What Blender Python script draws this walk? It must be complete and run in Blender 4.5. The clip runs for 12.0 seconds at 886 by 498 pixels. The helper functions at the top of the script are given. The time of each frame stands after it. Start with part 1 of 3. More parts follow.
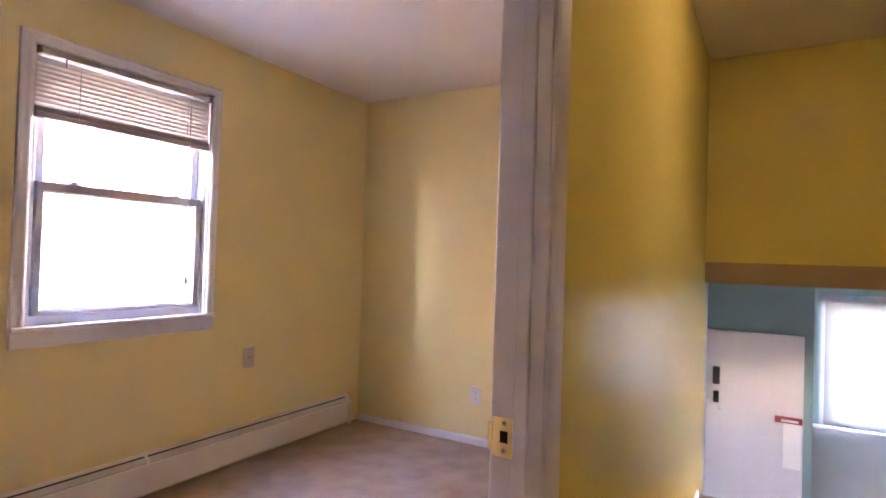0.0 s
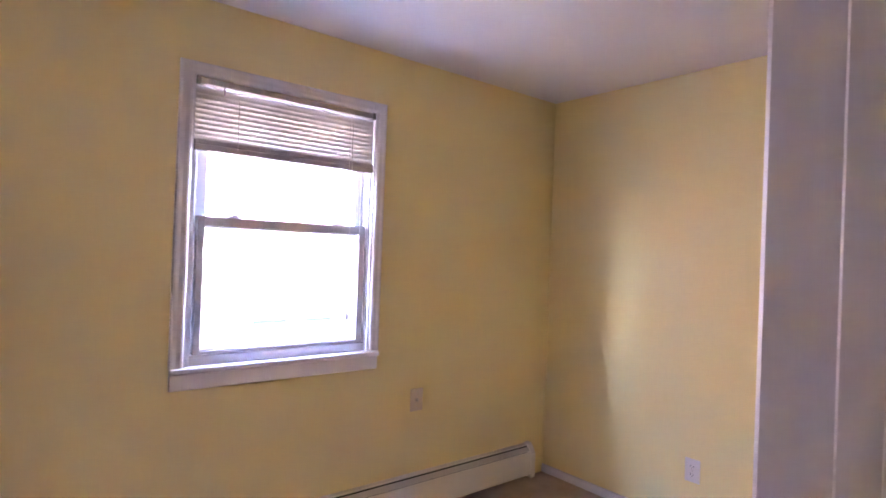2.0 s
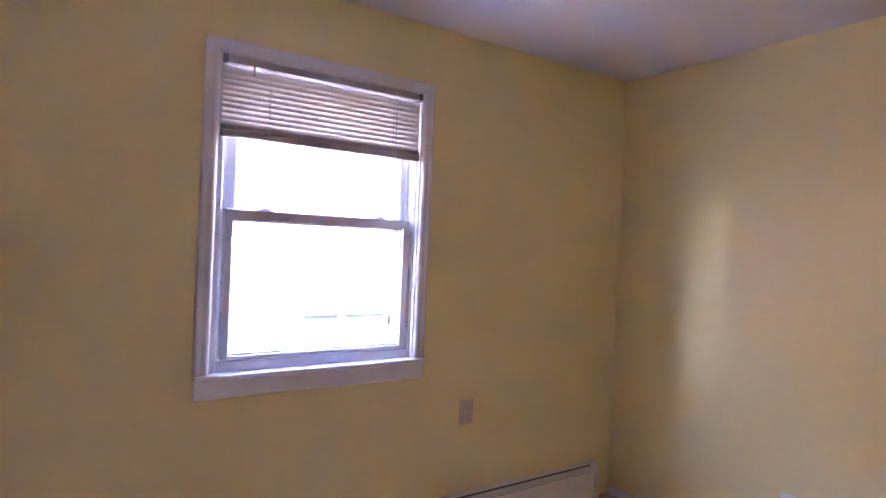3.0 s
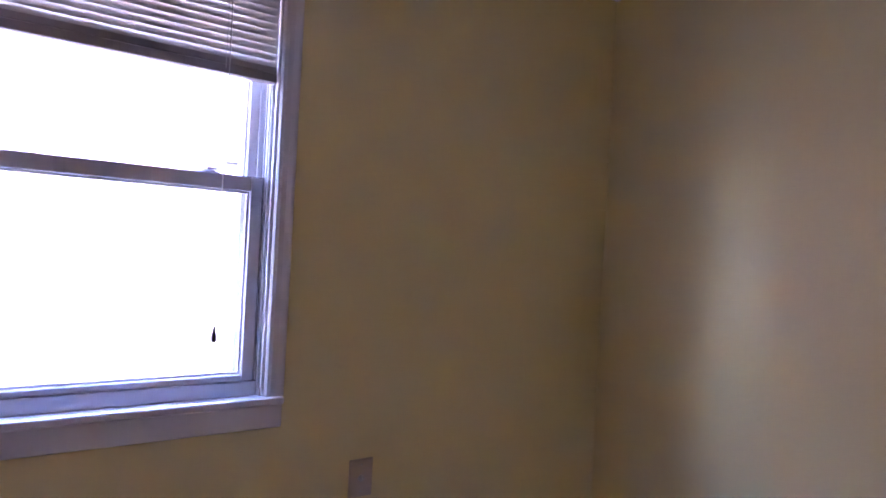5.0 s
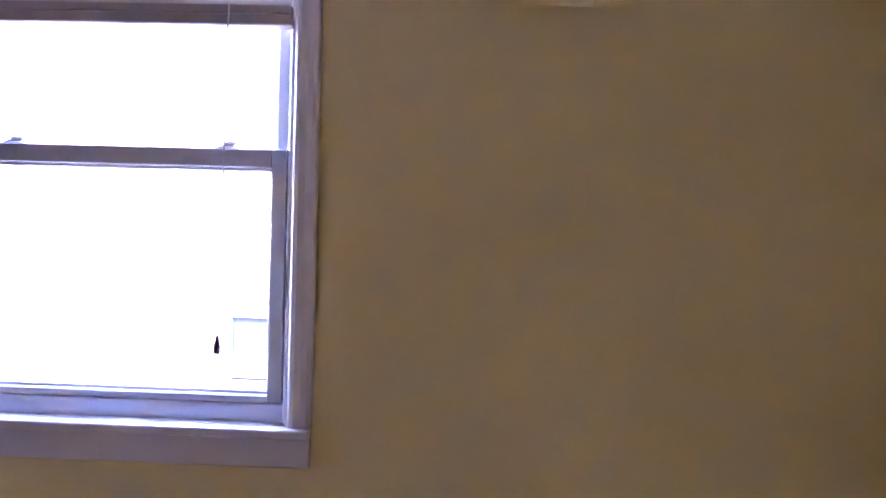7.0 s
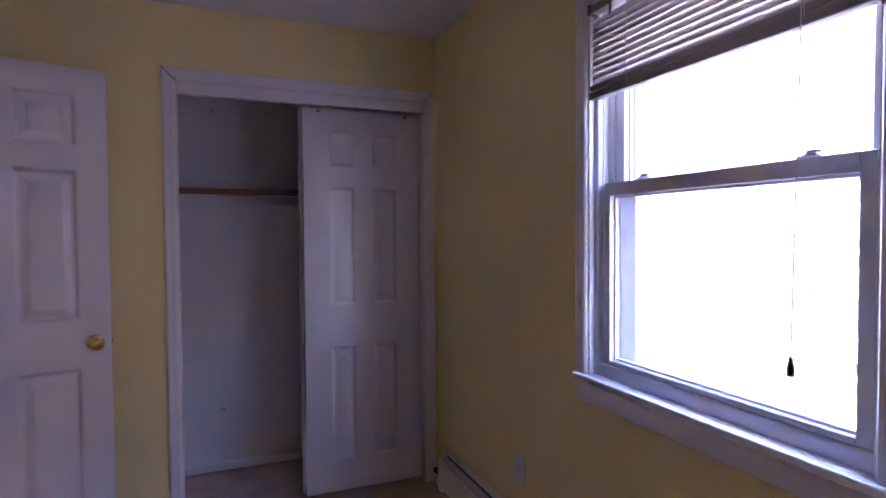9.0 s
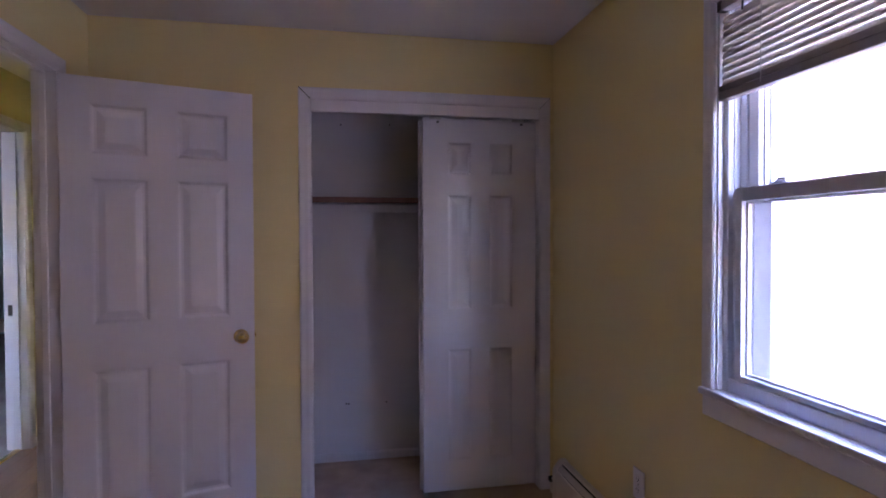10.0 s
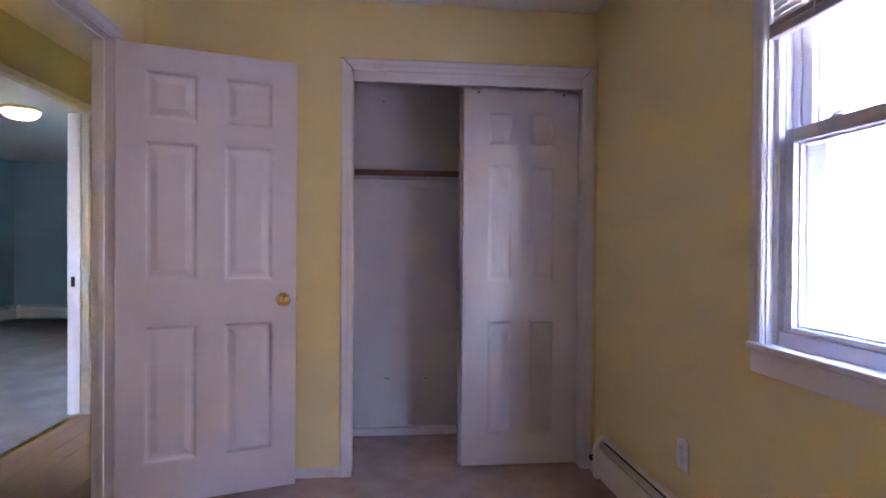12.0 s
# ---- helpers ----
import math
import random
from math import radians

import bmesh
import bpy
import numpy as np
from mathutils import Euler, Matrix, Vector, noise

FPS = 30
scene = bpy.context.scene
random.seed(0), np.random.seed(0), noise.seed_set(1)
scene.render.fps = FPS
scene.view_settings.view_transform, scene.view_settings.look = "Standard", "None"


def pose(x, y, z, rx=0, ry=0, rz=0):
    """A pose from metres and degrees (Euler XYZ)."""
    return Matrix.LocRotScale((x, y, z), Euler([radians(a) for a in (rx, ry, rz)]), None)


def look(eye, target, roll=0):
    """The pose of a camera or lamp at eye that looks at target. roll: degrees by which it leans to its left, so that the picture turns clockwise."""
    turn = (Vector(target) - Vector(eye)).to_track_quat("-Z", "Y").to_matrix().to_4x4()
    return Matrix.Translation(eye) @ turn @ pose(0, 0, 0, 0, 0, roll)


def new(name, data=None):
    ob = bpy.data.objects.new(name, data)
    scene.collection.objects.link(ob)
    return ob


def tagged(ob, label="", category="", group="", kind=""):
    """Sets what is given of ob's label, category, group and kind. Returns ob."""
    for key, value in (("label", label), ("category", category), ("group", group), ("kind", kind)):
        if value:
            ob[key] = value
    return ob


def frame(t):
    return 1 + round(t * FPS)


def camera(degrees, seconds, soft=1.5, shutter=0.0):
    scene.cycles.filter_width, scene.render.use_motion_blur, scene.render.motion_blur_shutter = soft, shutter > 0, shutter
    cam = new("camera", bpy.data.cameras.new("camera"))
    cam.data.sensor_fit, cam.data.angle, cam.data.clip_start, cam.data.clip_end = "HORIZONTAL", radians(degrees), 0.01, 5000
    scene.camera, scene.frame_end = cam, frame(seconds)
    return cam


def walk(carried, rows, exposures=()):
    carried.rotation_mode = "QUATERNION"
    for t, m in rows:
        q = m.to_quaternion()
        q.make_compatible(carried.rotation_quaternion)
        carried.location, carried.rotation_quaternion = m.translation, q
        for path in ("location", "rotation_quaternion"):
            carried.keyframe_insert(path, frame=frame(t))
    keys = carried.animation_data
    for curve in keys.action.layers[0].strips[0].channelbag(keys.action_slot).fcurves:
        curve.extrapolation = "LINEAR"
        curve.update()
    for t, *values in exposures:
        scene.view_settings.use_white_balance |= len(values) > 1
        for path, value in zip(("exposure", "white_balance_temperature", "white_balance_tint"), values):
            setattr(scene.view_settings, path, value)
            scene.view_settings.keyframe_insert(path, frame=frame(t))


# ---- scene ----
cam = camera(76.4, 12.0, 1.8)
PATH = [
    (0, (0.191, -2.703, 1.238), (1.915, -1.69, 1.271), 1.8),
    (0.5, (0.354, -2.672, 1.267), (1.982, -1.511, 1.307), 1.5),
    (1, (0.501, -2.657, 1.352), (1.979, -1.31, 1.376), 2.0),
    (1.5, (0.612, -2.549, 1.37), (1.964, -1.075, 1.395), 2.0),
    (2, (0.71, -2.432, 1.403), (1.967, -0.877, 1.416), 2.2),
    (2.5, (0.81, -2.34, 1.419), (1.958, -0.702, 1.416), 2.5),
    (2.7, (0.852, -2.297, 1.431), (1.953, -0.628, 1.41), 2.7),
    (4.3, (1.399, -1.752, 1.37), (2.465, -0.06, 1.349), 2.5),
    (4.5, (1.503, -1.695, 1.361), (2.573, -0.005, 1.346), 2.5),
    (5, (1.769, -1.625, 1.339), (2.836, 0.067, 1.343), 3.1),
    (5.5, (2.005, -1.549, 1.374), (3.06, 0.15, 1.336), 3.7),
    (6, (2.21, -1.424, 1.353), (3.173, 0.329, 1.34), 3.3),
    (6.5, (2.418, -1.339, 1.333), (2.98, 0.58, 1.3), 2.1),
    (7, (2.587, -1.247, 1.332), (2.528, 0.752, 1.287), 1.7),
    (7.5, (2.632, -1.139, 1.328), (2.041, 0.771, 1.269), 0.7),
    (7.7, (2.638, -1.101, 1.33), (1.788, 0.709, 1.266), 0.2),
    (9.3, (2.882, -1.151, 1.37), (0.971, -0.563, 1.315), -0.3),
    (9.5, (2.88, -1.153, 1.371), (0.947, -0.642, 1.321), -0.3),
    (10, (2.896, -1.167, 1.371), (0.932, -0.79, 1.331), -0.2),
    (10.5, (2.908, -1.178, 1.338), (0.931, -0.877, 1.303), -0.0),
    (11, (2.914, -1.167, 1.299), (0.93, -0.915, 1.275), 0.2),
    (11.5, (2.912, -1.158, 1.271), (0.926, -0.93, 1.252), 0.2),
    (12, (2.893, -1.129, 1.18), (0.904, -0.916, 1.165), 0.4),
]
EXPOSURES = [
    (0.0, 7.7, 7900, 42), (1.5, 7.85, 6900, 42), (2.7, 7.55, 6500, 46), (4.3, 6.65, 5650, 50), (6.0, 6.75, 5800, 50), (7.7, 7.15, 5800, 48),
    (9.3, 6.15, 6050, 46), (10.5, 6.5, 6300, 42), (12.0, 7.1, 6450, 40),
]
walk(cam, [(t, look(eye, target, roll)) for t, eye, target, roll in PATH], EXPOSURES)

# ---- daylight ----
SUN_ELEVATION, SUN_AZIMUTH = radians(52), radians(197)
world = bpy.data.worlds.new("daylight")
scene.world = world
world.use_nodes = True
wn = world.node_tree.nodes
sky = wn.new("ShaderNodeTexSky")
sky.sky_type = "NISHITA"
sky.sun_disc = False
sky.sun_elevation = SUN_ELEVATION
sky.sun_rotation = SUN_AZIMUTH
world.node_tree.links.new(sky.outputs[0], wn["Background"].inputs[0])
wn["Background"].inputs[1].default_value = 0.15
sun = new("sun", bpy.data.lights.new("sun", "SUN"))
sun.data.energy, sun.data.angle, sun.data.color = 0.5, radians(12), (1.0, 0.97, 0.93)
sun_from = Vector((math.sin(SUN_AZIMUTH) * math.cos(SUN_ELEVATION), math.cos(SUN_AZIMUTH) * math.cos(SUN_ELEVATION), math.sin(SUN_ELEVATION)))
sun.matrix_world = look(sun_from * 30, (0, 0, 0))

# ---- plan, in metres ----
W, H = 3.585, 2.41                      # bedroom width and ceiling height
DR, DH = -2.288, -2.372                 # door wall: bedroom face, hall face
HS = -3.14                              # hall's other wall
JH, JL = 0.315, 1.096                   # door jambs: hinge side, latch side
DOOR_H = 2.06
WX0, WX1, WZ0, WZ1 = 1.340, 2.213, 0.89, 2.088   # window opening
CY0, CY1, CZ = -1.281, -0.082, 2.062    # closet opening
CB = -0.60                              # closet back wall
LF, LC = -1.5, 1.15                     # lower level floor and ceiling
EX = 3.68                               # wall over the stairs


# ---- materials ----
def material(name, color, rough=0.5, metal=0.0, var=0.06, scale=3.0, grain=60.0, bump=0.05, depth=0.002, spec=0.5, coat=0.0, stretch=(1, 1, 1), dark=None, island=0.0, objrand=0.0):
    m = bpy.data.materials.new(name)
    m.use_nodes = True
    n, k = m.node_tree.nodes, m.node_tree.links
    p = n["Principled BSDF"]
    p.inputs["Metallic"].default_value = metal
    p.inputs["Specular IOR Level"].default_value = spec
    p.inputs["Coat Weight"].default_value = coat
    p.inputs["Coat Roughness"].default_value = 0.12
    g = n.new("ShaderNodeNewGeometry")
    mp = n.new("ShaderNodeMapping")
    mp.inputs["Scale"].default_value = stretch
    k.new(g.outputs["Position"], mp.inputs["Vector"])
    big = n.new("ShaderNodeTexNoise")
    big.inputs["Scale"].default_value, big.inputs["Detail"].default_value = scale, 3
    fine = n.new("ShaderNodeTexNoise")
    fine.inputs["Scale"].default_value, fine.inputs["Detail"].default_value = grain, 4
    k.new(mp.outputs[0], big.inputs["Vector"])
    k.new(mp.outputs[0], fine.inputs["Vector"])
    add = n.new("ShaderNodeMath")
    add.operation = "MULTIPLY_ADD"
    k.new(fine.outputs["Fac"], add.inputs[0])
    add.inputs[1].default_value = 0.45
    k.new(big.outputs["Fac"], add.inputs[2])
    fac = add.outputs[0]
    if island or objrand:
        src = g.outputs["Random Per Island"]
        if objrand:
            src = n.new("ShaderNodeObjectInfo").outputs["Random"]
        a2 = n.new("ShaderNodeMath")
        a2.operation = "MULTIPLY_ADD"
        k.new(src, a2.inputs[0])
        a2.inputs[1].default_value = island or objrand
        k.new(fac, a2.inputs[2])
        fac = a2.outputs[0]
    ramp = n.new("ShaderNodeMapRange")
    ramp.inputs["From Min"].default_value = 0.4
    ramp.inputs["From Max"].default_value = 1.05 + (island or objrand)
    k.new(fac, ramp.inputs["Value"])
    mix = n.new("ShaderNodeMix")
    mix.data_type = "RGBA"
    k.new(ramp.outputs[0], mix.inputs["Factor"])
    lo = dark or [max(0.0, c * (1 - var)) for c in color]
    hi = color if dark else [min(1.0, c * (1 + var)) for c in color]
    mix.inputs["A"].default_value = (*lo, 1)
    mix.inputs["B"].default_value = (*hi, 1)
    k.new(mix.outputs["Result"], p.inputs["Base Color"])
    rr = n.new("ShaderNodeMapRange")
    rr.inputs["To Min"].default_value = max(0.02, rough * 0.88)
    rr.inputs["To Max"].default_value = min(1.0, rough * 1.12)
    k.new(big.outputs["Fac"], rr.inputs["Value"])
    k.new(rr.outputs[0], p.inputs["Roughness"])
    if bump:
        b = n.new("ShaderNodeBump")
        b.inputs["Strength"].default_value, b.inputs["Distance"].default_value = bump, depth
        k.new(fine.outputs["Fac"], b.inputs["Height"])
        k.new(b.outputs[0], p.inputs["Normal"])
    return m


def slat_material():
    """Thin cream vinyl that glows a little with the daylight behind it."""
    m = material("blind_slat", (0.70, 0.67, 0.63), 0.45, var=0.03, scale=10, grain=60, bump=0.02)
    n, k = m.node_tree.nodes, m.node_tree.links
    tl = n.new("ShaderNodeBsdfTranslucent")
    tl.inputs[0].default_value = (0.62, 0.58, 0.53, 1)
    mx = n.new("ShaderNodeMixShader")
    mx.inputs[0].default_value = 0.15
    k.new(n["Principled BSDF"].outputs[0], mx.inputs[1])
    k.new(tl.outputs[0], mx.inputs[2])
    k.new(mx.outputs[0], n["Material Output"].inputs[0])
    return m


YELLOW = material("yellow_wall_paint", (0.84, 0.705, 0.35), 0.40, var=0.02, scale=1.6, grain=170, bump=0.25, depth=0.001, spec=0.32, stretch=(0.25, 0.25, 1))
HALL_YELLOW = material("hall_gloss_paint", (0.78, 0.66, 0.21), 0.16, var=0.04, scale=2.2, grain=60, bump=0.07, depth=0.001, spec=0.05, stretch=(0.3, 0.3, 1))
# hall paint dulled and darkened so the colour holds the south wall's shade
HALL_SHADED = material("hall_shaded_paint", (0.64, 0.56, 0.35), 0.42, var=0.04, scale=2.2, grain=60, bump=0.08, depth=0.001, spec=0.3, stretch=(0.3, 0.3, 1))
CEILING = material("ceiling_paint", (0.80, 0.76, 0.75), 0.8, var=0.03, scale=2, grain=140, bump=0.12)
WHITE = material("white_trim_paint", (0.77, 0.74, 0.76), 0.34, var=0.03, scale=5, grain=45, bump=0.06, depth=0.001)
VINYL = material("white_vinyl", (0.62, 0.62, 0.66), 0.28, var=0.02, scale=6, grain=60, bump=0.02)
DOORWHITE = material("door_paint", (0.67, 0.635, 0.66), 0.38, var=0.03, scale=3, grain=90, bump=0.12, depth=0.001, stretch=(1, 1, 0.12))
CLOSETWHITE = material("closet_paint", (0.74, 0.72, 0.73), 0.6, var=0.04, scale=2, grain=120, bump=0.08)
CARPET = material("beige_carpet", (0.66, 0.50, 0.42), 0.97, scale=6.5, grain=330, bump=0.9, depth=0.006, spec=0.1, dark=(0.42, 0.30, 0.235))
GREYCARPET = material("grey_carpet", (0.44, 0.415, 0.40), 0.97, scale=3.0, grain=260, bump=0.9, depth=0.006, spec=0.1, dark=(0.26, 0.235, 0.22))
HEATER = material("heater_enamel", (0.78, 0.73, 0.64), 0.38, var=0.04, scale=6, grain=50, bump=0.03)
HEATERGREY = material("heater_damper", (0.60, 0.56, 0.50), 0.4, var=0.08, scale=6, grain=50, bump=0.03)
DARK = material("dark_gap", (0.02, 0.018, 0.016), 0.7, var=0.2, bump=0)
BRASS = material("polished_brass", (0.83, 0.62, 0.26), 0.16, metal=1.0, var=0.08, scale=30, grain=200, bump=0.02)
STEEL = material("worn_steel", (0.55, 0.52, 0.48), 0.35, metal=1.0, var=0.15, scale=40, grain=200, bump=0.05)
BLIND = slat_material()
# rail colour darkened to carry its silhouette against the bright window
BLINDRAIL_SHADED = material("blind_rail_shaded", (0.42, 0.375, 0.36), 0.42, var=0.05, scale=10, grain=60, bump=0.02)
CORD = material("cord", (0.82, 0.80, 0.76), 0.7, bump=0)
PULL = material("cord_tassel", (0.12, 0.10, 0.09), 0.5, bump=0)
PLATE = material("ivory_plate", (0.60, 0.50, 0.40), 0.4, var=0.03, bump=0)
PLATEWHITE = material("white_plate", (0.80, 0.76, 0.76), 0.35, var=0.02, bump=0)
SHELFWOOD = material("stained_shelf_wood", (0.26, 0.12, 0.075), 0.45, scale=6, grain=70, bump=0.1, stretch=(6, 0.5, 6), dark=(0.20, 0.09, 0.05))
PLANK = material("hall_floor_wood", (0.34, 0.20, 0.12), 0.30, scale=5, grain=60, bump=0.06, stretch=(0.6, 7, 7), dark=(0.20, 0.11, 0.065), objrand=0.35)
TANBOARD = material("tan_header_paint", (0.42, 0.29, 0.17), 0.4, var=0.05, scale=4, grain=60, bump=0.05)
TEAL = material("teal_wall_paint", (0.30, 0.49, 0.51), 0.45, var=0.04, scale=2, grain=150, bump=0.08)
# TEAL at about half its value, for most lower-level walls
TEALDARK = material("dark_teal_paint", (0.16, 0.27, 0.27), 0.45, var=0.04, scale=2, grain=150, bump=0.08)
LOWFLOOR = material("pale_glossy_floor", (0.22, 0.22, 0.22), 0.32, var=0.08, scale=2, grain=30, bump=0.02, spec=0.3)
STAIRWOOD = material("stair_wood", (0.36, 0.21, 0.12), 0.4, scale=5, grain=50, bump=0.08, stretch=(5, 0.7, 5), dark=(0.24, 0.13, 0.07))
BLACK = material("black_plastic", (0.03, 0.03, 0.033), 0.4, bump=0)
RED = material("red_plastic", (0.42, 0.06, 0.06), 0.4, bump=0)
PAPER = material("white_paper", (0.82, 0.80, 0.78), 0.8, bump=0)
BRICKP = material("clay_brick", (0.29, 0.215, 0.18), 0.85, scale=14, grain=80, bump=0.5, depth=0.006, dark=(0.16, 0.16, 0.16), objrand=1.1)
BRICKI = material("clay_brick_far", (0.29, 0.215, 0.18), 0.85, scale=14, grain=80, bump=0.5, depth=0.006, dark=(0.16, 0.16, 0.16), island=1.1)
MORTAR = material("mortar", (0.38, 0.365, 0.34), 0.95, var=0.12, scale=8, grain=120, bump=0.4)
NEIGHBOURGLASS = material("dark_reflecting_glass", (0.026, 0.036, 0.052), 0.06, bump=0, spec=0.35)
VENTRED = material("red_vent_metal", (0.34, 0.09, 0.07), 0.5, bump=0.02)
ROOF = material("roof_shingle", (0.09, 0.085, 0.08), 0.9, var=0.3, scale=4, grain=40, bump=0.4)
# ground colour raised so it throws daylight up to the bedroom ceiling
GROUND = material("pale_bounce_ground", (0.36, 0.34, 0.30), 0.95, scale=0.7, grain=18, bump=0.7, depth=0.03, dark=(0.20, 0.19, 0.15))
DUST = material("wall_anchor_metal", (0.10, 0.085, 0.08), 0.5, bump=0)


def glass_material(name, tint=(1, 1, 1)):
    m = bpy.data.materials.new(name)
    m.use_nodes = True
    n, k = m.node_tree.nodes, m.node_tree.links
    n.remove(n["Principled BSDF"])
    tr, gl, lw, mx = (n.new(s) for s in ("ShaderNodeBsdfTransparent", "ShaderNodeBsdfGlossy", "ShaderNodeLayerWeight", "ShaderNodeMixShader"))
    fr, am = n.new("ShaderNodeMath"), n.new("ShaderNodeMath")
    fr.operation, am.operation = "POWER", "MULTIPLY_ADD"
    fr.inputs[1].default_value, am.inputs[1].default_value, am.inputs[2].default_value = 5.0, 0.45, 0.02
    k.new(lw.outputs["Facing"], fr.inputs[0])
    k.new(fr.outputs[0], am.inputs[0])
    tr.inputs[0].default_value = (*tint, 1)
    gl.inputs["Roughness"].default_value = 0.02
    k.new(am.outputs[0], mx.inputs[0])
    k.new(tr.outputs[0], mx.inputs[1])
    k.new(gl.outputs[0], mx.inputs[2])
    k.new(mx.outputs[0], n["Material Output"].inputs[0])
    return m


GLASS = glass_material("window_glass", (0.95, 0.97, 0.97))


def sheer_material():
    m = bpy.data.materials.new("sheer_blind_cloth")
    m.use_nodes = True
    n, k = m.node_tree.nodes, m.node_tree.links
    p = n["Principled BSDF"]
    p.inputs["Base Color"].default_value = (0.30, 0.31, 0.30, 1)
    p.inputs["Roughness"].default_value = 0.9
    tl = n.new("ShaderNodeBsdfTranslucent")
    tl.inputs[0].default_value = (0.30, 0.313, 0.305, 1)
    mx = n.new("ShaderNodeMixShader")
    mx.inputs[0].default_value = 0.6
    k.new(p.outputs[0], mx.inputs[1])
    k.new(tl.outputs[0], mx.inputs[2])
    k.new(mx.outputs[0], n["Material Output"].inputs[0])
    return m


SHEER = sheer_material()


def lamp_material(name, glow):
    m = bpy.data.materials.new(name)
    m.use_nodes = True
    p = m.node_tree.nodes["Principled BSDF"]
    p.inputs["Base Color"].default_value = (0.9, 0.85, 0.7, 1)
    p.inputs["Emission Color"].default_value = (1.0, 0.88, 0.64, 1)
    p.inputs["Emission Strength"].default_value = glow
    return m


LAMPGLASS = lamp_material("lit_lamp_glass", 0.035)
# glow of the added hall fill light
HALLFILL = lamp_material("hall_fill_glow", 0.078)


# ---- mesh helpers ----
def box(bm, x0, x1, y0, y1, z0, z1, bevel=0.0, seg=1):
    v = [bm.verts.new((x, y, z)) for x in (x0, x1) for y in (y0, y1) for z in (z0, z1)]
    fs = [bm.faces.new([v[i] for i in q]) for q in ((0, 1, 3, 2), (4, 6, 7, 5), (0, 4, 5, 1), (2, 3, 7, 6), (0, 2, 6, 4), (1, 5, 7, 3))]
    if bevel:
        es = list({e for f in fs for e in f.edges})
        bmesh.ops.bevel(bm, geom=es, offset=bevel, segments=seg, affect="EDGES", profile=0.5)
    return bm


def boxes(*bs, bevel=0.0, seg=1):
    bm = bmesh.new()
    for b in bs:
        box(bm, *b, bevel=bevel, seg=seg)
    return bm


def lathe(profile, steps=28, axis="z"):
    """A turned body: profile of (radius, height)."""
    bm = bmesh.new()
    rings = []
    for r, h in profile:
        ring = []
        for i in range(steps):
            a = 2 * math.pi * i / steps
            c, s = r * math.cos(a), r * math.sin(a)
            ring.append(bm.verts.new({"z": (c, s, h), "y": (c, h, s), "x": (h, c, s)}[axis]))
        rings.append(ring)
    for a, b in zip(rings, rings[1:]):
        for i in range(steps):
            bm.faces.new((a[i], a[(i + 1) % steps], b[(i + 1) % steps], b[i]))
    bm.faces.new(rings[0])
    bm.faces.new(rings[-1])
    bmesh.ops.recalc_face_normals(bm, faces=bm.faces)
    for f in bm.faces:
        f.smooth = True
    return bm


def profile_run(pts, a, b, axis="x"):
    """A straight bar along x or y whose section pts is (out, up)."""
    bm = bmesh.new()
    ends = []
    for s in (a, b):
        ends.append([bm.verts.new((s, o, z) if axis == "x" else (o, s, z)) for o, z in pts])
    n = len(pts)
    for i in range(n):
        bm.faces.new((ends[0][i], ends[0][(i + 1) % n], ends[1][(i + 1) % n], ends[1][i]))
    bm.faces.new(ends[0])
    bm.faces.new(ends[1])
    bmesh.ops.recalc_face_normals(bm, faces=bm.faces)
    return bm


def tube(pts, r=0.0015, steps=6):
    bm = bmesh.new()
    rings = []
    for i, p in enumerate(pts):
        d = (Vector(pts[min(i + 1, len(pts) - 1)]) - Vector(pts[max(i - 1, 0)])).normalized()
        u = d.orthogonal().normalized()
        w = d.cross(u)
        rings.append([bm.verts.new(Vector(p) + r * (math.cos(2 * math.pi * j / steps) * u + math.sin(2 * math.pi * j / steps) * w)) for j in range(steps)])
    for a, b in zip(rings, rings[1:]):
        for j in range(steps):
            bm.faces.new((a[j], a[(j + 1) % steps], b[(j + 1) % steps], b[j]))
    bm.faces.new(rings[0])
    bm.faces.new(rings[-1])
    bmesh.ops.recalc_face_normals(bm, faces=bm.faces)
    return bm


def meshed(name, bm, mat):
    bmesh.ops.recalc_face_normals(bm, faces=bm.faces)
    me = bpy.data.meshes.new(name)
    bm.to_mesh(me)
    bm.free()
    me.materials.append(mat)
    return me


def part(name, bm, mat, parent=None, label=""):
    ob = new(name, meshed(name, bm, mat))
    if parent:
        ob.parent = parent
    return tagged(ob, label)


def thing(name, label, category, at=(0, 0, 0), group="", rz=0.0):
    e = new(name)
    e.empty_display_size = 0.05
    e.matrix_basis = pose(*at, rz=rz)
    return tagged(e, label, category, group)


def structure(name, bm, mat, label, category):
    return tagged(part(name, bm, mat), label, category, kind="structure")


# ---- bedroom shell ----
structure("floor", boxes((CB, W, DR - 0.05, 0, -0.2, 0)), CARPET, "worn beige wall-to-wall carpet with soiled patches", "floor")
structure("ceiling", boxes((-6.5, W + 0.115, -6.9, 0.2, H, H + 0.15)), CEILING, "flat white painted bedroom and hall ceiling", "ceiling")
structure("wall_north", boxes((CB - 0.12, WX0, 0, 0.2, -0.2, H), (WX1, W + 0.115, 0, 0.2, -0.2, H), (WX0, WX1, 0, 0.2, -0.2, WZ0 - 0.025), (WX0, WX1, 0, 0.2, WZ1, H)),
          YELLOW, "satin yellow painted outer wall with a window", "wall")
structure("wall_east", boxes((W, W + 0.115, DR, 0, -0.2, H)), YELLOW, "satin yellow painted bedroom wall", "wall")
mid = (DR + DH) / 2
